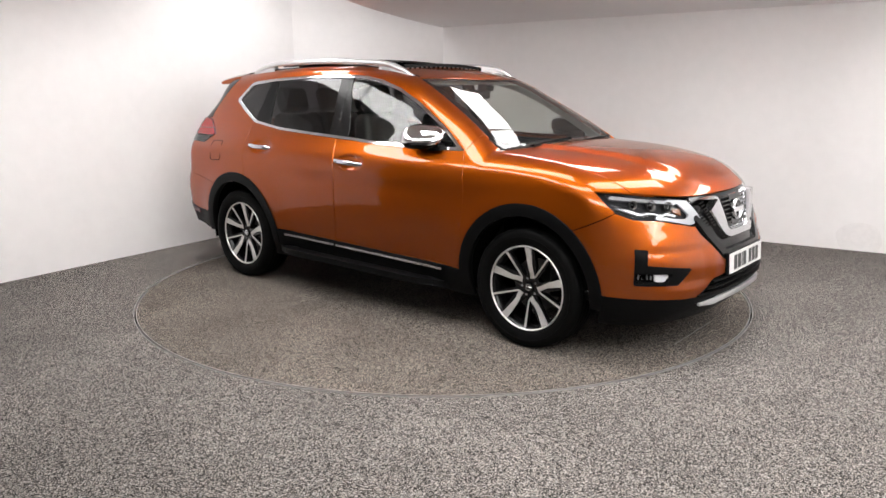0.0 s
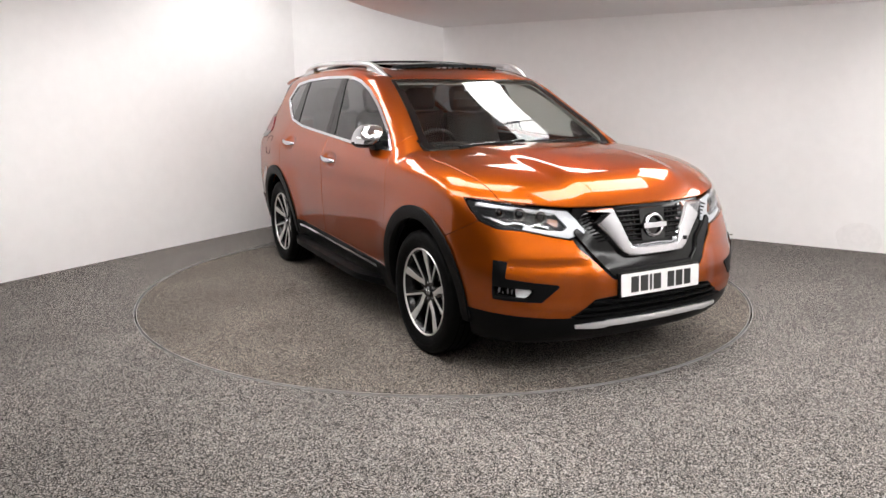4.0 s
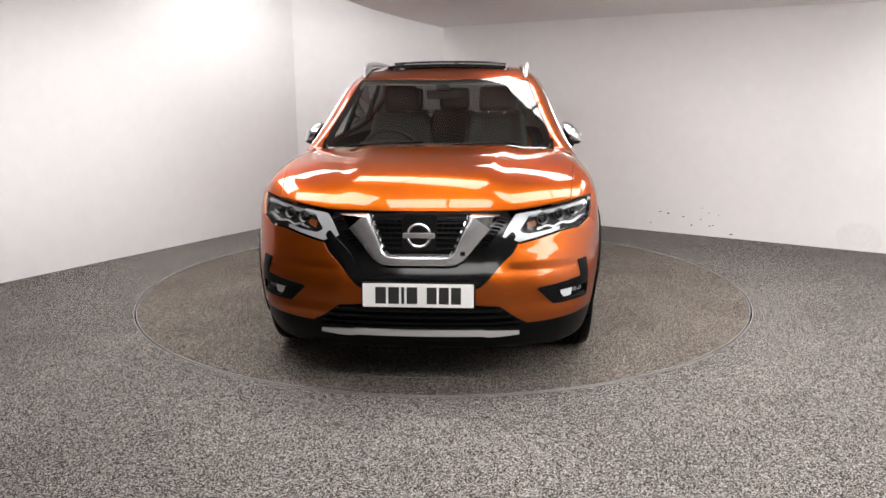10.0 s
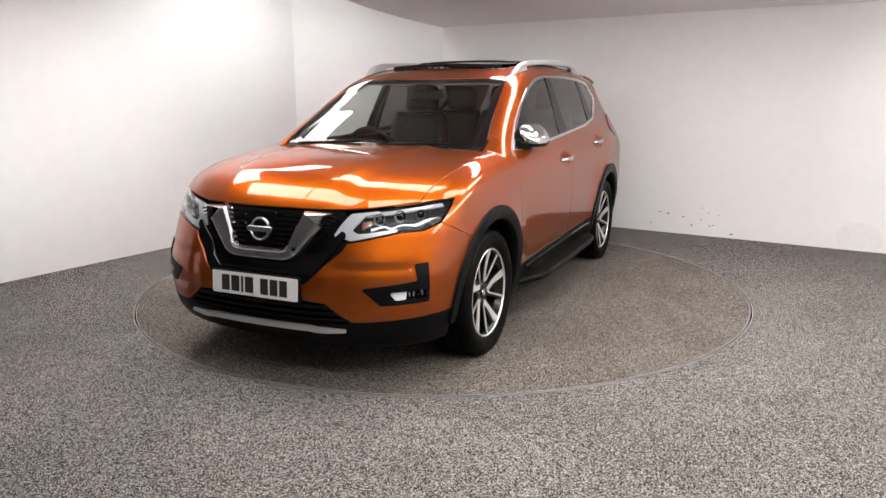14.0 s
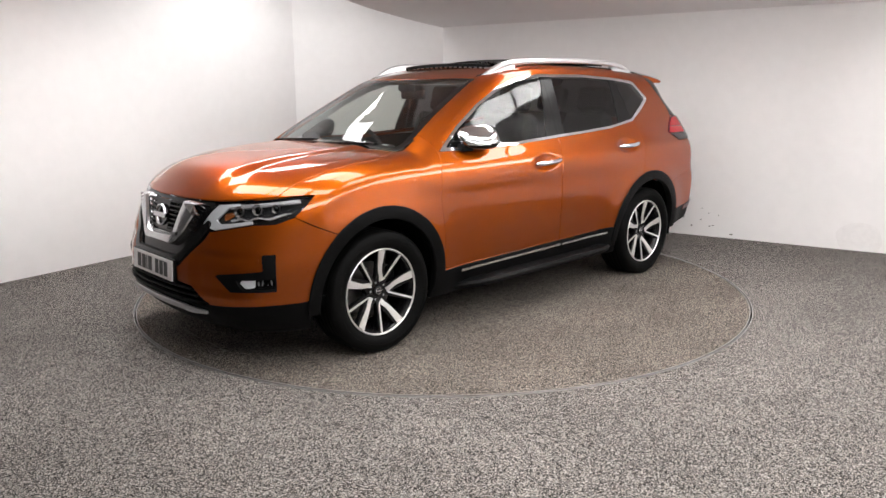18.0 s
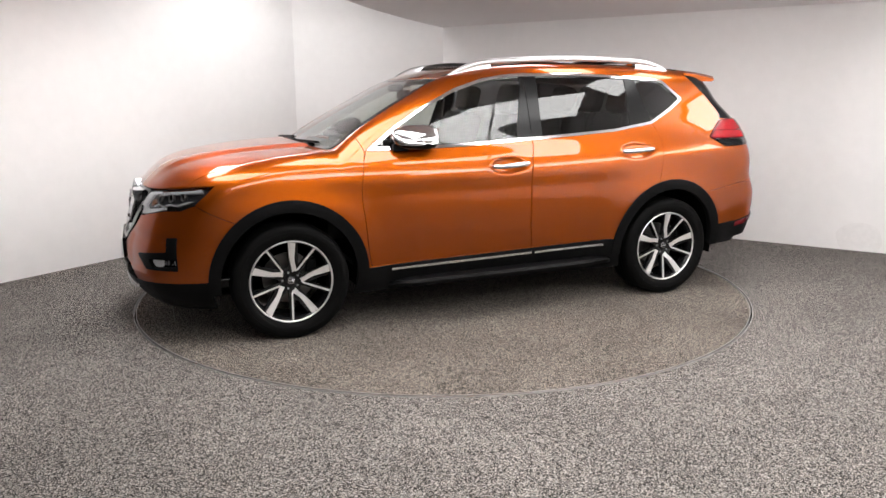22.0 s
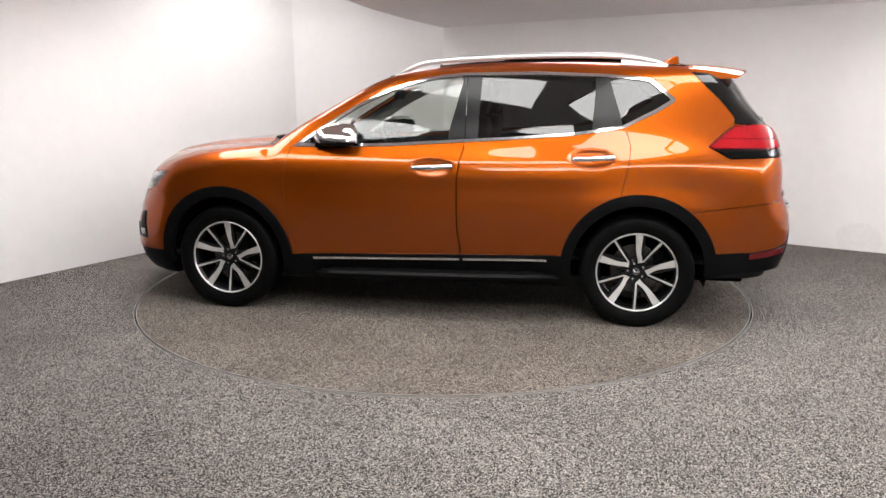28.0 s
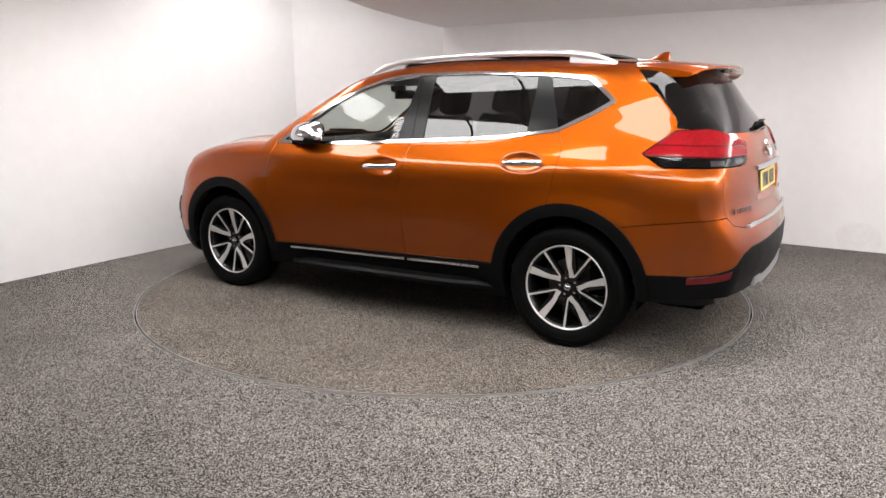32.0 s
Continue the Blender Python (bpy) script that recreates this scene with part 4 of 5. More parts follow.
for u, z, r in ((0.79, 0.848, 0.030), (0.93, 0.856, 0.030), (1.06, 0.868, 0.024)):
    p, n = at_u(u, z)
    for s in (0, 1):
        c, d = p.copy(), n.lerp(Vector((1, 0.25, 0)), 0.6).normalized()
        if s:
            c.y, d.y = -c.y, -d.y
        m = Matrix.Translation(c - d * 0.034) @ d.to_track_quat("Z", "Y").to_matrix().to_4x4()
        o = part("projector", lathe([(r * 0.75, 0.0), (r * 0.8, 0.014), (r, 0.020), (r * 0.98, 0.023), (r * 0.78, 0.018)], 24, m), DISC_STEEL, house[s])
        part("projector_lens", lathe([(0.0005, 0.024), (r * 0.4, 0.021), (r * 0.7, 0.012), (r * 0.78, 0.004)], 24, m), GLOSS_BLACK, o)

# fog lamps
bez = skin("fog_lamp", TRIM_BLACK, car, [fog_bezel, outside(uz([(0.98, 0.70), (0.2, 0.70), (0.2, 0.535), (0.62, 0.540), (0.985, 0.570)]), -0.004), outside(uz([(1.075, 0.520), (0.785, 0.512), (0.835, 0.462), (1.075, 0.470)]), 0)],
           off=0.006, depth=0.04, sides="pair", label="black bezel with a clear fog lamp")
skin("fog_backing", DEEP_BLACK, bez, [uz([(1.085, 0.53), (0.77, 0.522), (0.83, 0.455), (1.085, 0.463)])], off=-0.030, depth=0, sides="pair")
skin("fog_reflector", LAMP_WHITE, bez, [uz([(0.925, 0.510), (0.800, 0.508), (0.848, 0.468), (0.920, 0.470)])], off=-0.012, depth=0.02, sides="pair", label="silver fog reflector")
for k in range(4):
    u0 = 0.938 + k * 0.034
    skin("fog_segment", LAMP_SILVER, bez, [uz([(u0 + 0.014, 0.511), (u0, 0.509), (u0 + 0.004, 0.480), (u0 + 0.018, 0.482)])], off=-0.018, depth=0.012, sides="pair", label="clear lamp rib")
skin("fog_lens", LENS, bez, [uz([(1.075, 0.520), (0.785, 0.512), (0.835, 0.462), (1.075, 0.470)])], off=-0.002, depth=0.0, sides="pair")
for u, z in ((1.30, 0.556), (0.955, 0.616)):
    p, n = at_u(u, z)
    for s in (1, -1):
        a, d = Vector((p.x, p.y * s, p.z)), Vector((n.x, n.y * s, n.z))
        part("parking_sensor", lathe([(0.0005, 0.0015), (0.009, 0.0015), (0.0105, 0.001), (0.011, -0.004)], 16, Matrix.Translation(a) @ d.to_track_quat("Z", "Y").to_matrix().to_4x4()), PAINT, nose)

# ---- tail ----
tail_l = skin("tail_lamp", RED_DARK, car, [gap(tail, 0.002), lambda v: 1.108 - v[:, 2]], off=0.006, depth=0.026, sides="pair", label="red and smoked tail lamp")
for z0, z1 in ((1.112, 1.160), (1.166, 1.245)):
    skin("light_bar", RED_LENS, tail_l, [gap(tail, 0.010), lambda v: np.abs(v[:, 2] - (z0 + z1) / 2) - (z1 - z0) / 2], off=0.010, depth=0.008, sides="pair", label="bright red light bar")
for u0, wd in ((0.95, 0.055), (0.70, 0.060)):
    skin("lamp_backing", LAMP_SILVER, tail_l, [gap(tail, 0.012), lambda v: np.abs(v[:, 2] - 1.082) - 0.014, lambda v: np.abs(rear_u(v) - u0) - wd], off=-0.004, depth=0.004, sides="pair", label="silver reversing reflector")
for k in range(4):
    skin("lens_rib", TRIM_BLACK, tail_l, [gap(tail, 0.010), lambda v: np.abs(v[:, 2] - 1.066 - 0.010 * k) - 0.0022, lambda v: 1.02 - rear_u(v)], off=-0.008, depth=0.006, sides="pair")
skin("lamp_recess", DEEP_BLACK, tail_l, [gap(tail, 0.004), lambda v: v[:, 2] - 1.106], off=-0.020, depth=0.0, sides="pair")
skin("smoked_lens", SMOKE, tail_l, [gap(tail, 0.002), lambda v: v[:, 2] - 1.104], off=0.008, depth=0.026, sides="pair", label="smoked lower lens")
skin("rear_reflector", RED_DARK, rear_bump, [vz([(1.125, 0.482), (1.125, 0.446), (0.86, 0.490), (0.845, 0.530)])], off=0.008, depth=0.012, sides="pair", label="red bumper reflector")


def tail_point(y, z, off=0.0):
    return (float(rear_face(np.float64(y), np.float64(z))) - off, y, z)


part("tailgate_chrome", sweep([tail_point(y, 1.036, 0.010) for y in np.linspace(-0.40, 0.40, 25)], [(-0.010, -0.012), (0.010, -0.012), (0.012, 0.006), (0.0, 0.013), (-0.012, 0.006)]), CHROME, gate, "chrome bar over the plate")
part("tailgate_lower_chrome", sweep([tail_point(y, 0.756, 0.006) for y in np.linspace(-0.60, 0.60, 33)], [(-0.006, -0.010), (0.006, -0.010), (0.006, 0.010), (-0.006, 0.010)]), CHROME, gate, "chrome strip along the tailgate foot")
number_plate("number_plate", lambda a, b, d: Vector((-2.246 - d + 0.10 * b, -a, 0.948 + b)), gate, PLATE_YELLOW, PLATE_BARS, "yellow rear number plate with black bars")
tilt_r = Matrix.Translation(tail_point(0, 1.118, 0.008)) @ Matrix.Rotation(radians(-72), 4, "Y")
part("emblem_ring", lathe([(0.040, 0.0), (0.041, 0.006), (0.046, 0.010), (0.052, 0.008), (0.055, 0.0)], 40, tilt_r), CHROME, gate, "chrome ring emblem")
part("emblem_bar", box((0, 0, 0), (0.024, 0.136, 0.010), 0.003), CHROME, gate).matrix_basis = tilt_r @ Matrix.Translation((0, 0, 0.007))
for k, w in enumerate((0.030, 0.012, 0.026, 0.026, 0.026, 0.012, 0.024)):
    y = 0.70 - k * 0.033
    part("badge_bar", box(tail_point(y, 0.832, 0.004), (0.005, w, 0.024), 0.002, Matrix.Rotation(0.25 * y, 4, "Z")), SATIN, gate)
part("badge_bar", box(tail_point(-0.62, 0.832, 0.004), (0.005, 0.11, 0.026), 0.002), RED_DARK, gate)
part("rear_wiper", add_rod(add_rod(rod((-2.155, 0.02, 1.232), (-2.205, 0.02, 1.262), 0.016, 12), (-2.20, 0.02, 1.262), (-2.165, -0.16, 1.275), 0.008, 8), (-2.16, -0.12, 1.275), (-2.14, -0.42, 1.268), 0.006, 8), TRIM_BLACK, gate, "black rear wiper")
part("rear_skid", sweep([tail_point(y, 0.40 + 0.02 * (abs(y) > 0.32), 0.006) for y in np.linspace(-0.45, 0.45, 25)], [(-0.012, -0.022), (0.012, -0.022), (0.012, 0.022), (-0.012, 0.022)]), SATIN, rear_bump, "silver rear skid plate")
lip = [Vector((-2.272 + 0.09 * y * y, y, 0.748)) for y in np.linspace(-0.62, 0.62, 25)]
part("load_lip", sweep(lip, [(-0.036, -0.006), (0.036, -0.006), (0.034, 0.006), (-0.034, 0.006)]), SATIN, rear_bump, "ribbed metal load lip")
for k in range(11):
    y = -0.55 + k * 0.11
    part("lip_rib", box((-2.272 + 0.09 * y * y, y, 0.756), (0.05, 0.03, 0.005), 0.002), SATIN, rear_bump)

# ---- sides ----
for s, i in ((1, 0), (-1, 1)):
    for door, x0, x1, z in ((doors_f[i], 0.065, -0.203, 0.984), (doors_r[i], -0.935, -1.190, 1.048)):
        path = [(x0 + (x1 - x0) * k / 14, s * (float(side_y(np.float64(x0 + (x1 - x0) * k / 14), np.float64(z))) + 0.010 + 0.030 * math.sin(math.pi * (k / 14) ** 0.8)), z - 0.006 + 0.012 * k / 14) for k in range(15)]
        hob = part("door_handle", sweep(path, [(-0.008, -0.012), (0, -0.016), (0.008, -0.012), (0.011, 0), (0.008, 0.013), (0, 0.017), (-0.008, 0.013), (-0.010, 0)],
                                        scale=[0.55, 0.85, 1, 1, 1, 1, 1, 1, 1, 1, 1, 1, 1.02, 1.0, 0.9]), CHROME, door, "chrome pull handle", sharp=85)
        if s < 0 and i == 1 and door is doors_f[1]:
            part("key_button", rod((x1 + 0.03, path[-3][1] * 1.0, z + 0.004), (x1 + 0.03, path[-3][1] - 0.014, z + 0.004), 0.004, 10), GLOSS_BLACK, hob)
    # sill strip and step
    for x0, x1 in ((0.735, -0.245), (-0.268, -0.800)):
        pts = [(x, s * (float(side_y(np.float64(x), np.float64(0.40))) + 0.016), 0.372 + (0.735 - x) * 0.0235) for x in np.linspace(x0, x1, 12)]
        part("sill_chrome", sweep(pts, [(-0.004, -0.008), (0.004, -0.008), (0.005, 0.007), (-0.004, 0.008)]), CHROME, car, "chrome sill strip")
    step = smooth_path([(0.72, s * 0.80, 0.262), (0.60, s * 0.915, 0.290), (0.4, s * 0.935, 0.298), (-0.2, s * 0.935, 0.305), (-0.6, s * 0.93, 0.310), (-0.80, s * 0.86, 0.300), (-0.88, s * 0.79, 0.270)], 30)
    part("side_step", sweep(step, [(-0.05, -0.020), (0.045, -0.022), (0.056, 0.0), (0.04, 0.016), (-0.05, 0.018)]), TRIM_BLACK, car, "black side step")
    # folded mirrors
    mir = new("door_mirror")
    mir.parent = car
    tagged(mir, "folded door mirror with a chrome cap")
    bm = bmesh.new()
    bmesh.ops.create_uvsphere(bm, u_segments=32, v_segments=20, radius=1)
    for v in bm.verts:
        c = v.co
        x, y, z = c.x, c.y, c.z
        sq = (abs(x) ** 2.8 + abs(y) ** 2.4 + abs(z) ** 2.6) ** (-1 / 2.6)
        x, y, z = x * sq, y * sq, z * sq
        c.x = 0.560 + 0.148 * x + 0.0 * z
        c.z = 1.176 + 0.074 * z * (1 - 0.10 * x)
        c.y = s * (0.852 + (0.070 if y > 0 else 0.035) * y * (1 - 0.12 * z) - 0.10 * (c.x - 0.56) - 0.03 * z)
    bm2 = bm.copy()
    bmesh.ops.delete(bm, geom=[v for v in bm.verts if v.co.z < 1.128], context="VERTS")
    bmesh.ops.delete(bm2, geom=[v for v in bm2.verts if v.co.z > 1.146], context="VERTS")
    bmesh.ops.recalc_face_normals(bm, faces=bm.faces)
    part("mirror_cap", bm, CHROME, mir, "chrome mirror cap", sharp=60)
    for v in bm2.verts:
        v.co.x = 0.56 + (v.co.x - 0.56) * 0.985
        v.co.y = s * 0.852 + (v.co.y - s * 0.852) * 0.985
    part("mirror_base", bm2, TRIM_BLACK, mir, "black mirror underside", sharp=60)
    part("mirror_arm", add_box(box((0.655, s * 0.825, 1.115), (0.10, 0.09, 0.045), 0.015), (0.70, s * 0.795, 1.130), (0.11, 0.035, 0.05), 0.012), TRIM_BLACK, mir, "black mirror foot")
    part("indicator_strip", sweep([(0.60 + 0.10 * k / 10 - 0.16 * (k / 10), s * (0.919 + 0.012 * math.sin(math.pi * k / 10)), 1.166) for k in range(11)], circle(0.005, 6)), LAMP_WHITE, mir)

fuel = round_outline([(-1.719, 1.071), (-1.560, 1.075), (-1.580, 0.922), (-1.728, 0.918)], 0.03)
fp = [(a, -(float(side_y(np.float64(a), np.float64(b))) + 0.002), b) for a, b in fuel]
part("fuel_flap_seam", sweep(fp, circle(0.0022, 5), up=(0, 1, 0), closed=True), DEEP_BLACK, body[1], "fuel flap shut line")

# wipers on the windscreen
for pts in (smooth_path([(1.150, -0.52, 1.128), (1.135, -0.30, 1.140), (1.135, -0.06, 1.150)], 10), smooth_path([(1.165, 0.10, 1.133), (1.14, 0.32, 1.140), (1.10, 0.52, 1.142)], 10)):
    w = part("windscreen_wiper", sweep(pts, [(-0.010, -0.006), (0.010, -0.006), (0.008, 0.008), (-0.008, 0.008)]), TRIM_BLACK, car, "black wiper at rest")
    part("wiper_blade", sweep([p + Vector((-0.018, 0, -0.002)) for p in pts], circle(0.005, 6)), DEEP_BLACK, w)

# ---- cabin ----
liner_cut = [outside(win, -0.004), outside(screen_out, -0.01), outside(rear_glass_in, -0.01), outside(arch(0.47), 0), lambda v: np.abs(v[:, 0] + 0.55) - 1.62]
skin("headlining", CABIN_LIGHT, car, liner_cut + [lambda v: 1.13 - v[:, 2], outside(sun_in, 0.0)], off=-0.040, depth=0.0, label="pale grey headlining and pillar covers")
skin("door_lining", CABIN_DARK, car, liner_cut + [lambda v: v[:, 2] - 1.13, lambda v: 0.3 - v[:, 2], lambda v: 0.3 - v[:, 1]], off=-0.045, depth=0.0, sides="pair", label="dark door linings")
part("underbody", add_box(box((0, 0, 0.285), (4.1, 1.12, 0.10), 0.03), (0, 0, 0.30), (1.75, 1.62, 0.11), 0.03), DEEP_BLACK, car, "dark underbody")
part("cabin_floor", box((-0.55, 0, 0.40), (3.0, 1.5, 0.03), 0.01), CABIN_DARK, car)
part("bulkhead", box((1.12, 0, 0.72), (0.05, 1.5, 0.62), 0.02), DEEP_BLACK, car)
part("load_cover", box((-1.72, 0, 1.05), (0.62, 1.25, 0.03), 0.01), CABIN_DARK, car, "dark parcel shelf")
dash = bmesh.new()
prof = [(1.10, 1.06), (1.0, 1.105), (0.80, 1.10), (0.66, 1.065), (0.60, 1.0), (0.62, 0.86), (0.72, 0.72), (0.80, 0.55), (1.10, 0.55)]
la = [dash.verts.new((x, 0.70, z)) for x, z in prof]
lb = [dash.verts.new((x, -0.70, z)) for x, z in prof]
for k in range(len(prof)):
    j = (k + 1) % len(prof)
    dash.faces.new((la[k], la[j], lb[j], lb[k]))
dash.faces.new(la)
dash.faces.new(lb[::-1])
bmesh.ops.bevel(dash, geom=list(dash.edges), offset=0.012, segments=2, affect="EDGES")
bmesh.ops.recalc_face_normals(dash, faces=dash.faces)
dashboard = part("dashboard", dash, CABIN_DARK, car, "dark dashboard")
part("instrument_hood", box((0.70, -0.36, 1.10), (0.16, 0.34, 0.06), 0.028), CABIN_DARK, dashboard)
part("centre_screen", box((0.63, 0.0, 1.02), (0.03, 0.24, 0.15), 0.012, Matrix.Rotation(radians(-12), 4, "Y")), GLOSS_BLACK, dashboard)
part("centre_console", box((0.15, 0, 0.60), (1.0, 0.20, 0.26), 0.04), CABIN_DARK, car)
wheel_m = Matrix.Translation((0.47, -0.36, 1.03)) @ Matrix.Rotation(radians(-64), 4, "Y")
steer = part("steering_wheel", lathe([(0.172, 0.0), (0.178, 0.013), (0.190, 0.016), (0.200, 0.010), (0.203, 0.0), (0.200, -0.010), (0.190, -0.016), (0.178, -0.013), (0.172, 0)], 40, wheel_m), LEATHER, car, "black leather steering wheel")
hubm = box((0, 0, -0.005), (0.15, 0.13, 0.05), 0.02)
add_box(hubm, (0, 0.12, 0), (0.045, 0.13, 0.02), 0.006)
add_box(hubm, (0, -0.12, 0), (0.045, 0.13, 0.02), 0.006)
add_box(hubm, (-0.12, 0, 0), (0.13, 0.05, 0.02), 0.006)
part("steering_hub", hubm, CABIN_DARK, steer).matrix_basis = wheel_m


def seat(x, y, width, lean=14, head=True):
    base = box((0, 0, 0.62), (0.50, width, 0.16), 0.055)
    ob = part("seat", base, LEATHER, car, "black leather seat")
    ob.matrix_basis = Matrix.Translation((x, y, 0))
    back = bmesh.new()
    rows = []
    for k, z in enumerate(np.linspace(0, 0.66, 9)):
        w = width / 2 * (1.0 - 0.14 * max(0, z - 0.35) / 0.27)
        ring = [(-0.075, -w * 0.9), (-0.085, 0), (-0.075, w * 0.9), (0.0, w), (0.075 + 0.012, w * 0.94), (0.052, w * 0.62), (0.045, 0), (0.052, -w * 0.62), (0.075 + 0.012, -w * 0.94), (0.0, -w)]
        sc = 0.75 if k in (0, 8) else 1
        rows.append([back.verts.new((a * sc, b * (0.96 if sc < 1 else 1), z)) for a, b in ring])
    for a, b in zip(rows, rows[1:]):
        for k in range(10):
            back.faces.new((a[k], a[(k + 1) % 10], b[(k + 1) % 10], b[k]))
    back.faces.new(rows[0])
    back.faces.new(rows[-1])
    bmesh.ops.recalc_face_normals(back, faces=back.faces)
    bmesh.ops.subdivide_edges(back, edges=list(back.edges), cuts=1, smooth=0.6, use_grid_fill=True)
    m = Matrix.Translation((-0.24, 0, 0.64)) @ Matrix.Rotation(radians(-lean), 4, "Y")
    part("backrest", back, LEATHER, ob, sharp=80).matrix_basis = m
    if head:
        hb = part("headrest", box((0.0, 0, 0.78), (0.11, 0.27, 0.20), 0.052), LEATHER, ob)
        hb.matrix_basis = m
        for k in (-0.06, 0.06):
            part("headrest_post", rod((0, k, 0.56), (0, k, 0.68), 0.007, 8), CHROME, ob, "chrome post").matrix_basis = m
    return ob


for y in (0.37, -0.37):
    seat(0.10, y, 0.50)
for y in (0.42, 0.0, -0.42):
    seat(-0.78, y, 0.44, 16)
part("cabin_mirror", add_box(box((0.34, 0, 1.43), (0.03, 0.24, 0.065), 0.014), (0.40, 0, 1.475), (0.09, 0.09, 0.05), 0.018), TRIM_BLACK, car, "black rear-view mirror and sensor housing")

# ---- wheels ----
def build_wheel():
    w = new("wheel")
    w.parent = car
    tagged(w, "black and machined alloy wheel with five split spokes")
    rt, rr = 0.350, 0.248
    prof = [(rr - 0.006, -0.10), (rr + 0.02, -0.112), (rt - 0.040, -0.120), (rt - 0.015, -0.113), (rt - 0.004, -0.100), (rt, -0.07), (rt, 0.07), (rt - 0.004, 0.100), (rt - 0.015, 0.113), (rt - 0.040, 0.120), (rr + 0.03, 0.117), (rr + 0.012, 0.108), (rr - 0.004, 0.096)]
    part("tyre", lathe(prof, 72), RUBBER, w, "black road tyre", sharp=50)
    tread = bmesh.new()
    for r in (-0.055, -0.018, 0.018, 0.055):
        add_lathe(tread, [(rt - 0.002, r - 0.004), (rt + 0.0008, r - 0.003), (rt + 0.0008, r + 0.003), (rt - 0.002, r + 0.004)], 72)
    part("tread_groove", tread, DEEP_BLACK, w)
    part("wall_rib", lathe([(rt - 0.052, 0.118), (rt - 0.050, 0.1205), (rt - 0.046, 0.1195), (rt - 0.045, 0.117)], 72), RUBBER, w)
    part("rim_barrel", lathe([(rr - 0.004, 0.100), (rr - 0.022, 0.085), (rr - 0.030, 0.02), (rr - 0.030, -0.10), (rr, -0.10)], 72), WHEEL_BLACK, w, "gloss black rim barrel", sharp=50)
    part("rim_lip", lathe([(rr - 0.010, 0.096), (rr - 0.0085, 0.102), (rr - 0.004, 0.105), (rr + 0.001, 0.100), (rr - 0.001, 0.094)], 72), MACHINED, w, "machined silver rim lip", sharp=50)
    part("brake_disc", lathe([(0.05, -0.02), (0.155, -0.02), (0.155, -0.034), (0.05, -0.034)], 48), DISC_STEEL, w, "steel brake disc", sharp=40)
    part("brake_caliper", box((0.135, 0.035, -0.02), (0.065, 0.16, 0.06), 0.014), TRIM_BLACK, w)
    for k in range(5):
        rot = Matrix.Rotation(radians(86 + 72 * k), 4, "Z")
        thick = [(0.052, -0.010), (0.066, -0.034), (0.085, -0.031), (0.110, -0.022), (0.140, -0.018), (0.235, -0.018), (0.236, 0.026), (0.150, 0.014), (0.105, 0.004), (0.085, -0.004), (0.070, -0.006)]
        thick = [(a, b + 0.004) for a, b in thick]
        thin_rot = rot @ Matrix.Rotation(radians(-33), 4, "Z")
        thin = [(0.058, 0.013), (0.075, 0.001), (0.236, -0.0045), (0.236, 0.0075), (0.085, 0.010), (0.066, 0.019)]
        base = [(0.030, -0.030), (0.10, -0.040), (0.240, -0.028), (0.240, 0.034), (0.10, 0.016), (0.030, 0.026)]
        part("spoke_back", prism(base, lambda a, b, d: rot @ Vector((a, b, 0.030 + d + 0.03 * (a / 0.24) ** 2)), 0.03), WHEEL_BLACK, w)
        part("spoke_back", prism([(0.04, -0.014), (0.24, -0.013), (0.24, 0.014), (0.04, 0.016)], lambda a, b, d: thin_rot @ Vector((a, b, 0.030 + d + 0.03 * (a / 0.24) ** 2)), 0.03), WHEEL_BLACK, w)
        part("spoke", prism(thick, lambda a, b, d: rot @ Vector((a, b, 0.058 + d + 0.034 * (a / 0.24) ** 2)), 0.006), MACHINED, w, "machined silver spoke face")
        part("spoke", prism(thin, lambda a, b, d: thin_rot @ Vector((a, b, 0.058 + d + 0.034 * (a / 0.24) ** 2)), 0.006), MACHINED, w, "thin machined spoke face")
        part("wheel_nut", rod(rot @ Matrix.Rotation(radians(-52), 4, "Z") @ Vector((0.052, 0, 0.035)), rot @ Matrix.Rotation(radians(-52), 4, "Z") @ Vector((0.052, 0, 0.062)), 0.0085, 6), LAMP_SILVER, w)
    part("hub", lathe([(0.078, 0.030), (0.074, 0.052), (0.060, 0.060), (0.040, 0.058), (0.0005, 0.058)], 32), WHEEL_BLACK, w, "gloss black hub")
    cap = part("centre_cap", lathe([(0.030, 0.057), (0.029, 0.066), (0.024, 0.068), (0.0005, 0.068)], 32), GLOSS_BLACK, w, "black centre cap with a silver ring")
    part("cap_ring", lathe([(0.014, 0.068), (0.015, 0.071), (0.020, 0.071), (0.021, 0.068)], 28), CHROME, cap)
    part("cap_bar", box((0, 0, 0.070), (0.040, 0.008, 0.003), 0.001), CHROME, cap)
    return w


first_wheel = build_wheel()
HUB_Y = 0.895 - 0.118


def wheel_pose(x, s, spin):
    up = Matrix.Rotation(radians(-90 if s > 0 else 90), 4, "X")
    return Matrix.Translation((x, s * HUB_Y, 0.348)) @ up @ Matrix.Rotation(radians(spin), 4, "Z")


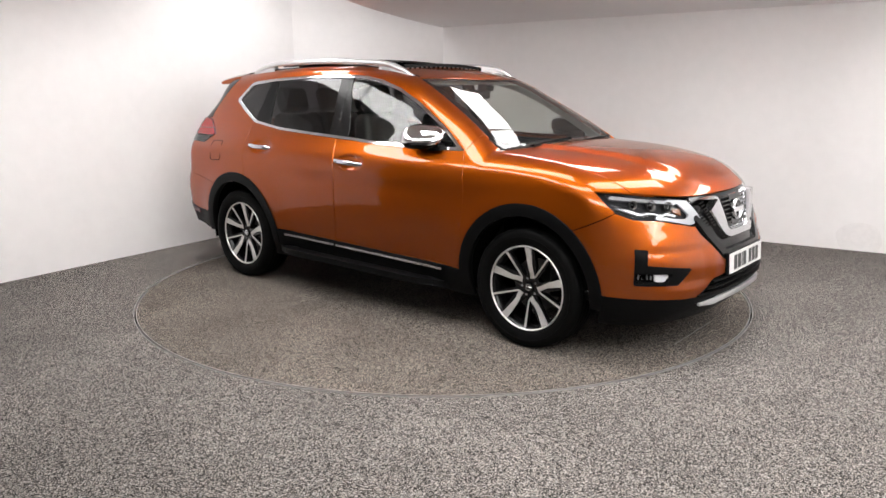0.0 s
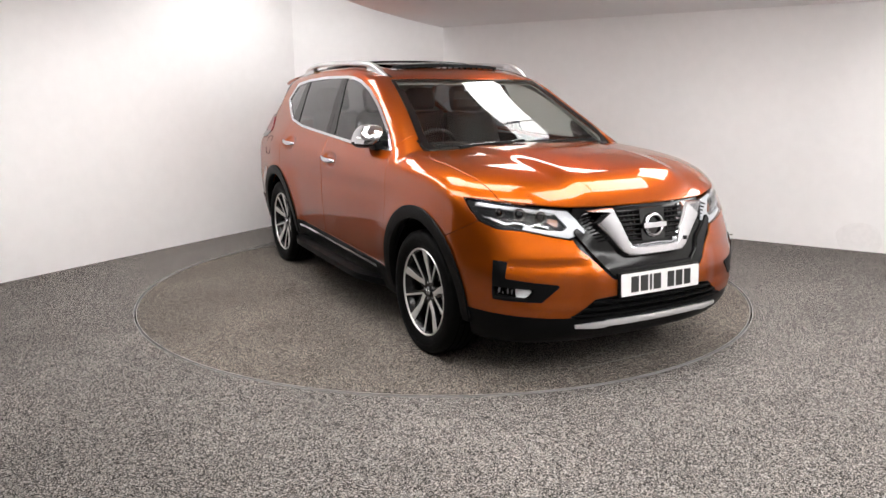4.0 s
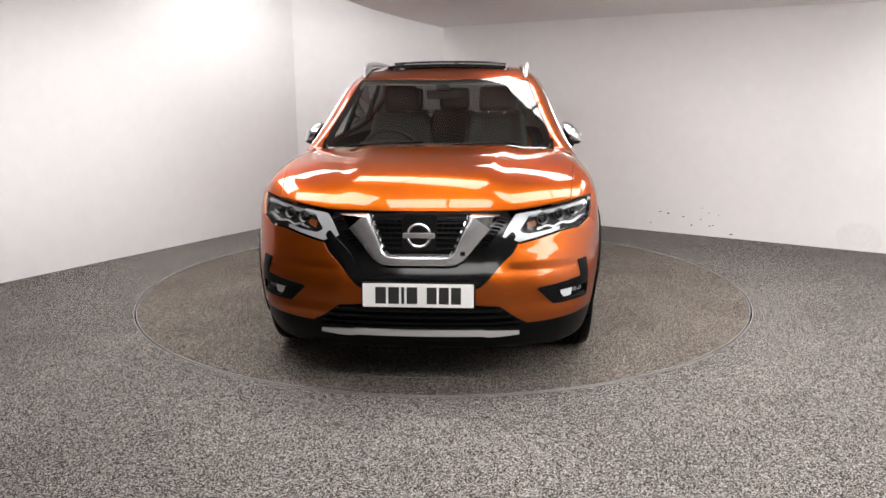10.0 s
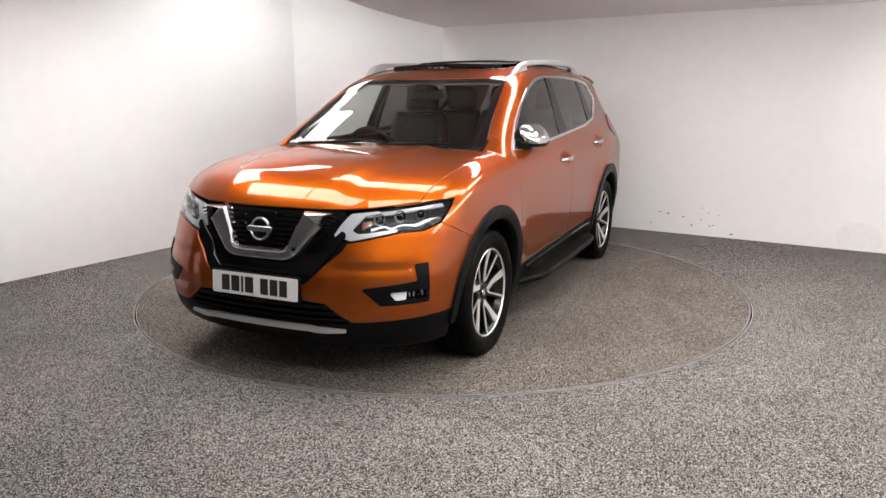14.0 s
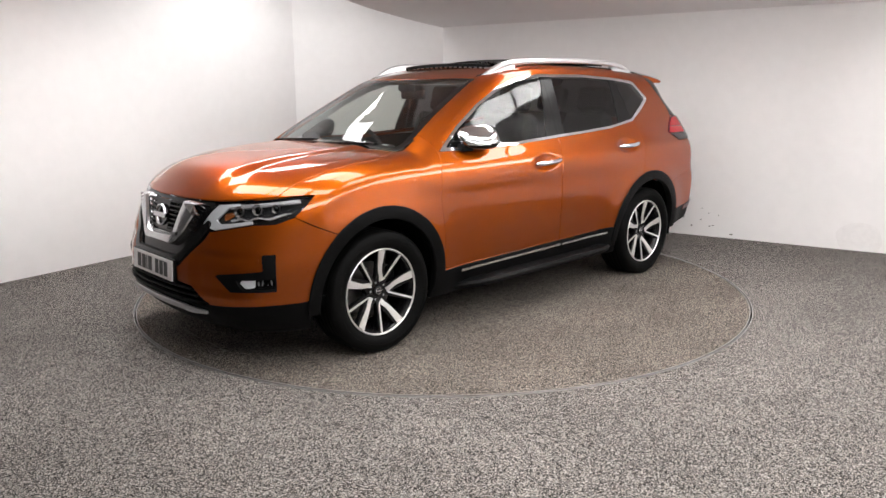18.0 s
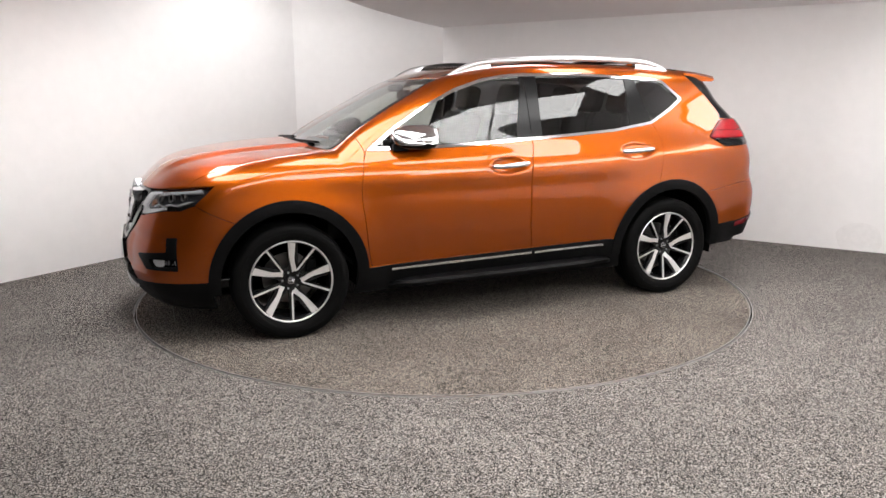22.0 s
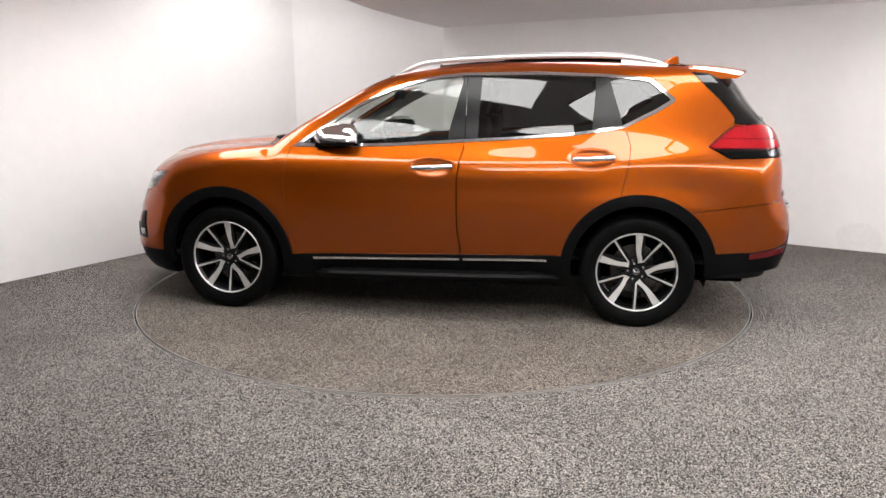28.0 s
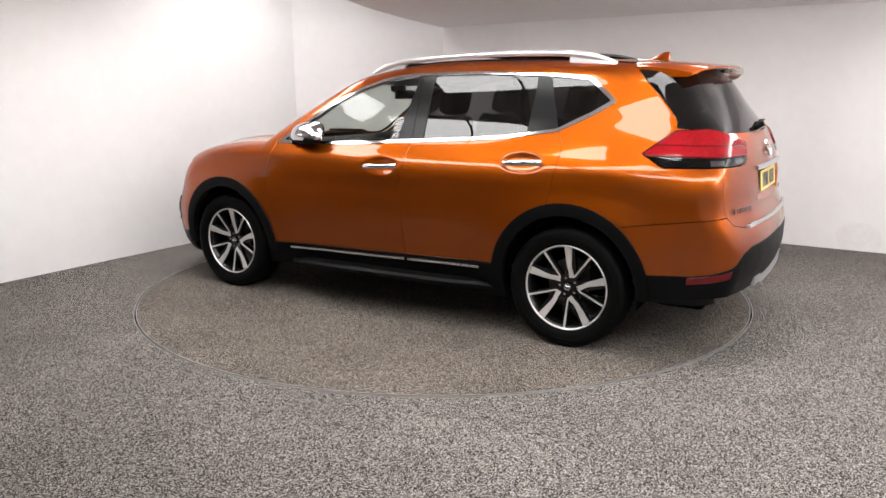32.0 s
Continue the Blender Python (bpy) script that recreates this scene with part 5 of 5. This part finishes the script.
first_wheel.matrix_basis = wheel_pose(1.353, 1, 180)
for x, s, spin in ((-1.353, 1, 180), (1.353, -1, 0), (-1.353, -1, 0)):
    copy_thing(first_wheel, wheel_pose(x, s, spin))
for wx in (1.353, -1.353):
    for s in (1, -1):
        bm = bmesh.new()
        rows = []
        for k in range(25):
            a = radians(-12 + 204 * k / 24)
            x, z = wx + 0.415 * math.cos(a), 0.355 + 0.415 * math.sin(a)
            rows.append([bm.verts.new((x, s * 0.50, z)), bm.verts.new((x, s * 0.865, z))])
        for a, b in zip(rows, rows[1:]):
            bm.faces.new((a[0], a[1], b[1], b[0]))
        bm.faces.new([r[0] for r in rows])
        part("wheel_arch_liner", bm, DEEP_BLACK, car, "dark wheel arch liner")
        part("hub_carrier", rod((wx, s * 0.45, 0.35), (wx, s * 0.76, 0.35), 0.05, 12), DEEP_BLACK, car)
    part("axle", rod((wx, -0.5, 0.33), (wx, 0.5, 0.33), 0.035, 10), DEEP_BLACK, car)


# ---- the studio ----
def wall(name, a, b, height, mat, thick=0.12):
    """A vertical wall with its inner face on the line a to b, body to the right of that way."""
    a, b = Vector((*a, 0)), Vector((*b, 0))
    d = (b - a).normalized()
    out = Vector((d.y, -d.x, 0)) * thick
    bm = bmesh.new()
    vs = [bm.verts.new(p + Vector((0, 0, z))) for z in (-0.02, height) for p in (a, b, b + out, a + out)]
    for f in ((0, 1, 2, 3), (7, 6, 5, 4), (0, 4, 5, 1), (1, 5, 6, 2), (2, 6, 7, 3), (3, 7, 4, 0)):
        bm.faces.new([vs[k] for k in f])
    bmesh.ops.recalc_face_normals(bm, faces=bm.faces)
    return tagged(part(name, bm, mat, None, "plain studio wall, painted white where in view", smooth=False), "", "wall", "", "structure")


ROOM_H = 3.1
SCUFFS = [(2.695, 0.285), (2.624, 0.239), (2.609, 0.106), (2.79, 0.1), (2.704, 0.167), (2.529, 0.224), (2.882, 0.18), (3.12, 0.213), (3.216, 0.089), (3.036, 0.202), (2.395, 0.04), (2.576, 0.115)]
CORNERS = [(0.01, 3.63), (-1.66, 2.95), (-3.45, 0.0), (-4.1, -1.1), (-4.1, -7.0), (4.9, -7.0), (4.9, 0.41)]
# walls 4 to 6 are unseen; dark and grey tones shape the car's reflections
WALL_MATS = (WALL_WHITE, WALL_WHITE, WALL_WHITE, DARK_UNSEEN_WALL, GREY_UNSEEN_WALL, WALL_WHITE, WALL_WHITE)
for k, (a, b) in enumerate(zip(CORNERS, CORNERS[1:] + CORNERS[:1])):
    last_wall = wall("wall_%d" % (k + 1), a, b, ROOM_H, WALL_MATS[k])


def on_wall(along, z, off):
    """A point of the long right-hand wall, by its way from the near end and its height."""
    a, d = Vector((4.9, 0.41, z)), Vector((-4.89, 3.22, 0)).normalized()
    return a + d * along + Vector((-d.y, d.x, 0)) * off


rng_s = random.Random(4)
for along, z in SCUFFS:
    w, h, k = rng_s.uniform(0.008, 0.022), rng_s.uniform(0.004, 0.011), rng_s.randint(5, 8)
    ring = [(w * math.cos(q) * rng_s.uniform(0.6, 1), h * math.sin(q) * rng_s.uniform(0.6, 1)) for q in (2 * math.pi * i / k for i in range(k))]
    part("scuff", prism(ring, lambda a, b, d: on_wall(along + a, z + b, d), 0.0015), SCUFF, last_wall, "", smooth=False)
part("smudge", prism([(0.19 * math.cos(2 * math.pi * i / 24) * (1 + 0.06 * math.sin(i)), 0.15 * max(-0.75, math.sin(2 * math.pi * i / 24))) for i in range(24)],
                     lambda a, b, d: on_wall(1.273 + a, 0.116 + b, d), 0.0012), SMUDGE, last_wall, "faint grey smudge", smooth=False)


def sheet(name, points, z, thick, mat, label, category):
    bm = prism(points, lambda a, b, d: Vector((a, b, z - thick + d)), thick)
    return tagged(part(name, bm, mat, None, label, smooth=False), "", category, "", "structure")


TABLE_R = 2.221
floor_bm = bmesh.new()
n = 96
ring_in = [floor_bm.verts.new(((TABLE_R + 0.010) * math.cos(2 * math.pi * k / n), (TABLE_R + 0.010) * math.sin(2 * math.pi * k / n), 0)) for k in range(n)]


def edge_of_floor(k):
    a = 2 * math.pi * k / n
    c, s = math.cos(a), math.sin(a)
    m = max(abs(c), abs(s))
    return (8.0 * c / m, 8.0 * s / m - 1.5, 0)


ring_out = [floor_bm.verts.new(edge_of_floor(k)) for k in range(n)]
for k in range(n):
    floor_bm.faces.new((ring_in[k], ring_out[k], ring_out[(k + 1) % n], ring_in[(k + 1) % n]))
tagged(part("floor", floor_bm, FLOOR_CARPET, None, "speckled grey-brown loop-pile carpet floor", smooth=False), "", "floor", "", "structure")
tagged(part("turntable_pit", lathe([(0.001, -0.03), (TABLE_R + 0.03, -0.03), (TABLE_R + 0.03, -0.012)], 96), DEEP_BLACK, None, "dark gap under the turntable edge"), "", "pit", "", "structure")
CEIL_Z = 2.215
# unseen, added to close the room above the left-hand opening
sheet("ceiling_upper", [(-5, -0.2), (0.6, -0.2), (0.6, 4.2), (-5, 4.2)], ROOM_H + 0.08, 0.08, CEIL_WHITE, "plain white upper ceiling, out of view", "ceiling")
sheet("ceiling", [(0.02, 3.70), (-0.20, 3.13), (-0.38, 2.62), (-0.62, 1.82), (-0.73, 1.40), (-0.82, 0.97), (-0.95, 0.72), (-1.3, 0.5), (-1.8, 0.4), (-4.3, 0.35), (-4.3, -7.2), (5.1, -7.2), (5.1, 0.25)], CEIL_Z + 0.06, 0.06,
      CEIL_WHITE, "low white ceiling with a curved edge", "ceiling")
table = thing("turntable", "round carpeted turntable flush with the floor", "turntable")
part("deck", lathe([(0.0005, 0.0), (TABLE_R - 0.010, 0.0), (TABLE_R - 0.010, -0.02)], 120), DECK_CARPET, table, "speckled grey-brown carpet disc", sharp=30)
part("edge_ring", lathe([(TABLE_R - 0.010, -0.02), (TABLE_R - 0.010, 0.003), (TABLE_R - 0.0055, 0.003), (TABLE_R - 0.0055, -0.02)], 160), RING_METAL, table, "thin metal edge ring", sharp=30)
part("carpet_seam", box((1.98, 0.02, 0.0006), (0.005, 0.55, 0.002), 0.0), SCUFF, table, "pale carpet joint", smooth=False)
tagged(part("floor_ring", lathe([(TABLE_R + 0.006, -0.02), (TABLE_R + 0.006, 0.003), (TABLE_R + 0.010, 0.003), (TABLE_R + 0.010, -0.02)], 160), RING_METAL, None, "thin metal ring round the turntable", sharp=30), "", "trim", "", "structure")


def ceiling_light(a, b, width, z, count, deep=0.010):
    """A row of flat light panels end to end between a and b."""
    a, b = Vector((*a, z)), Vector((*b, z))
    d = (b - a) / count
    ang = math.atan2(d.y, d.x)
    for k in range(count):
        ob = thing("ceiling_light", "white flat light panel in a slim dark frame", "light", "studio light panels")
        ob.matrix_basis = Matrix.Translation(a + d * (k + 0.5)) @ Matrix.Rotation(ang, 4, "Z")
        L = d.length - 0.03
        part("frame", box((0, 0, 0.014), (L + 0.02, width + 0.02, 0.03), 0.004), LAMP_FRAME, ob)
        part("diffuser", box((0, 0, 0.002 - deep / 2), (L, width, deep), 0.003), LAMP_GLOW, ob)


FLUSH_Z, HUNG_Z = CEIL_Z - 0.004, CEIL_Z - 0.038

# the rows round the turntable, in straight lengths
ceiling_light((0.70, -2.10), (2.10, -1.06), 0.42, FLUSH_Z, 2)
ceiling_light((-0.58, -2.40), (0.58, -2.44), 0.38, FLUSH_Z, 2)
ceiling_light((-0.72, -2.30), (-2.06, -1.26), 0.42, FLUSH_Z, 2)
ceiling_light((-2.02, -1.00), (-1.92, 0.30), 0.48, FLUSH_Z, 2)
ceiling_light((2.12, -0.84), (2.12, 0.10), 0.46, FLUSH_Z, 2)
# rows over the car
ceiling_light((1.40, -0.44), (0.44, 0.46), 0.40, FLUSH_Z, 2)
ceiling_light((-1.62, -0.04), (-1.12, 0.46), 0.36, FLUSH_Z, 1)
ceiling_light((-0.92, -1.02), (0.40, -1.72), 0.44, FLUSH_Z, 2)
# rows by the camera and along the walls
# deep glowing sides are added to brighten the far walls and ceiling
ceiling_light((-0.7, -3.95), (3.2, -3.95), 0.42, HUNG_Z, 4, 0.18)
# added row, out of view, that brightens the right wall
ceiling_light((3.45, -5.1), (3.45, -0.1), 0.20, HUNG_Z, 4, 0.26)
ceiling_light((-1.95, 0.95), (-0.85, 2.25), 0.56, 2.97, 2)


# ---- what moves ----
def turned(t, x, y):
    """A pose on the turntable at t seconds, for a thing at (x, y) from its axle."""
    a = -40.15 - 5.36 * t
    c, s = math.cos(radians(a)), math.sin(radians(a))
    return pose(c * x - s * y, s * x + c * y, 0.0, 0, 0, a)


def motions():
    walk(car, [(t, turned(t, -0.025, 0.030)) for t in range(33)])
    walk(table, [(t, turned(t, 0.0, 0.0)) for t in range(33)])


motions()
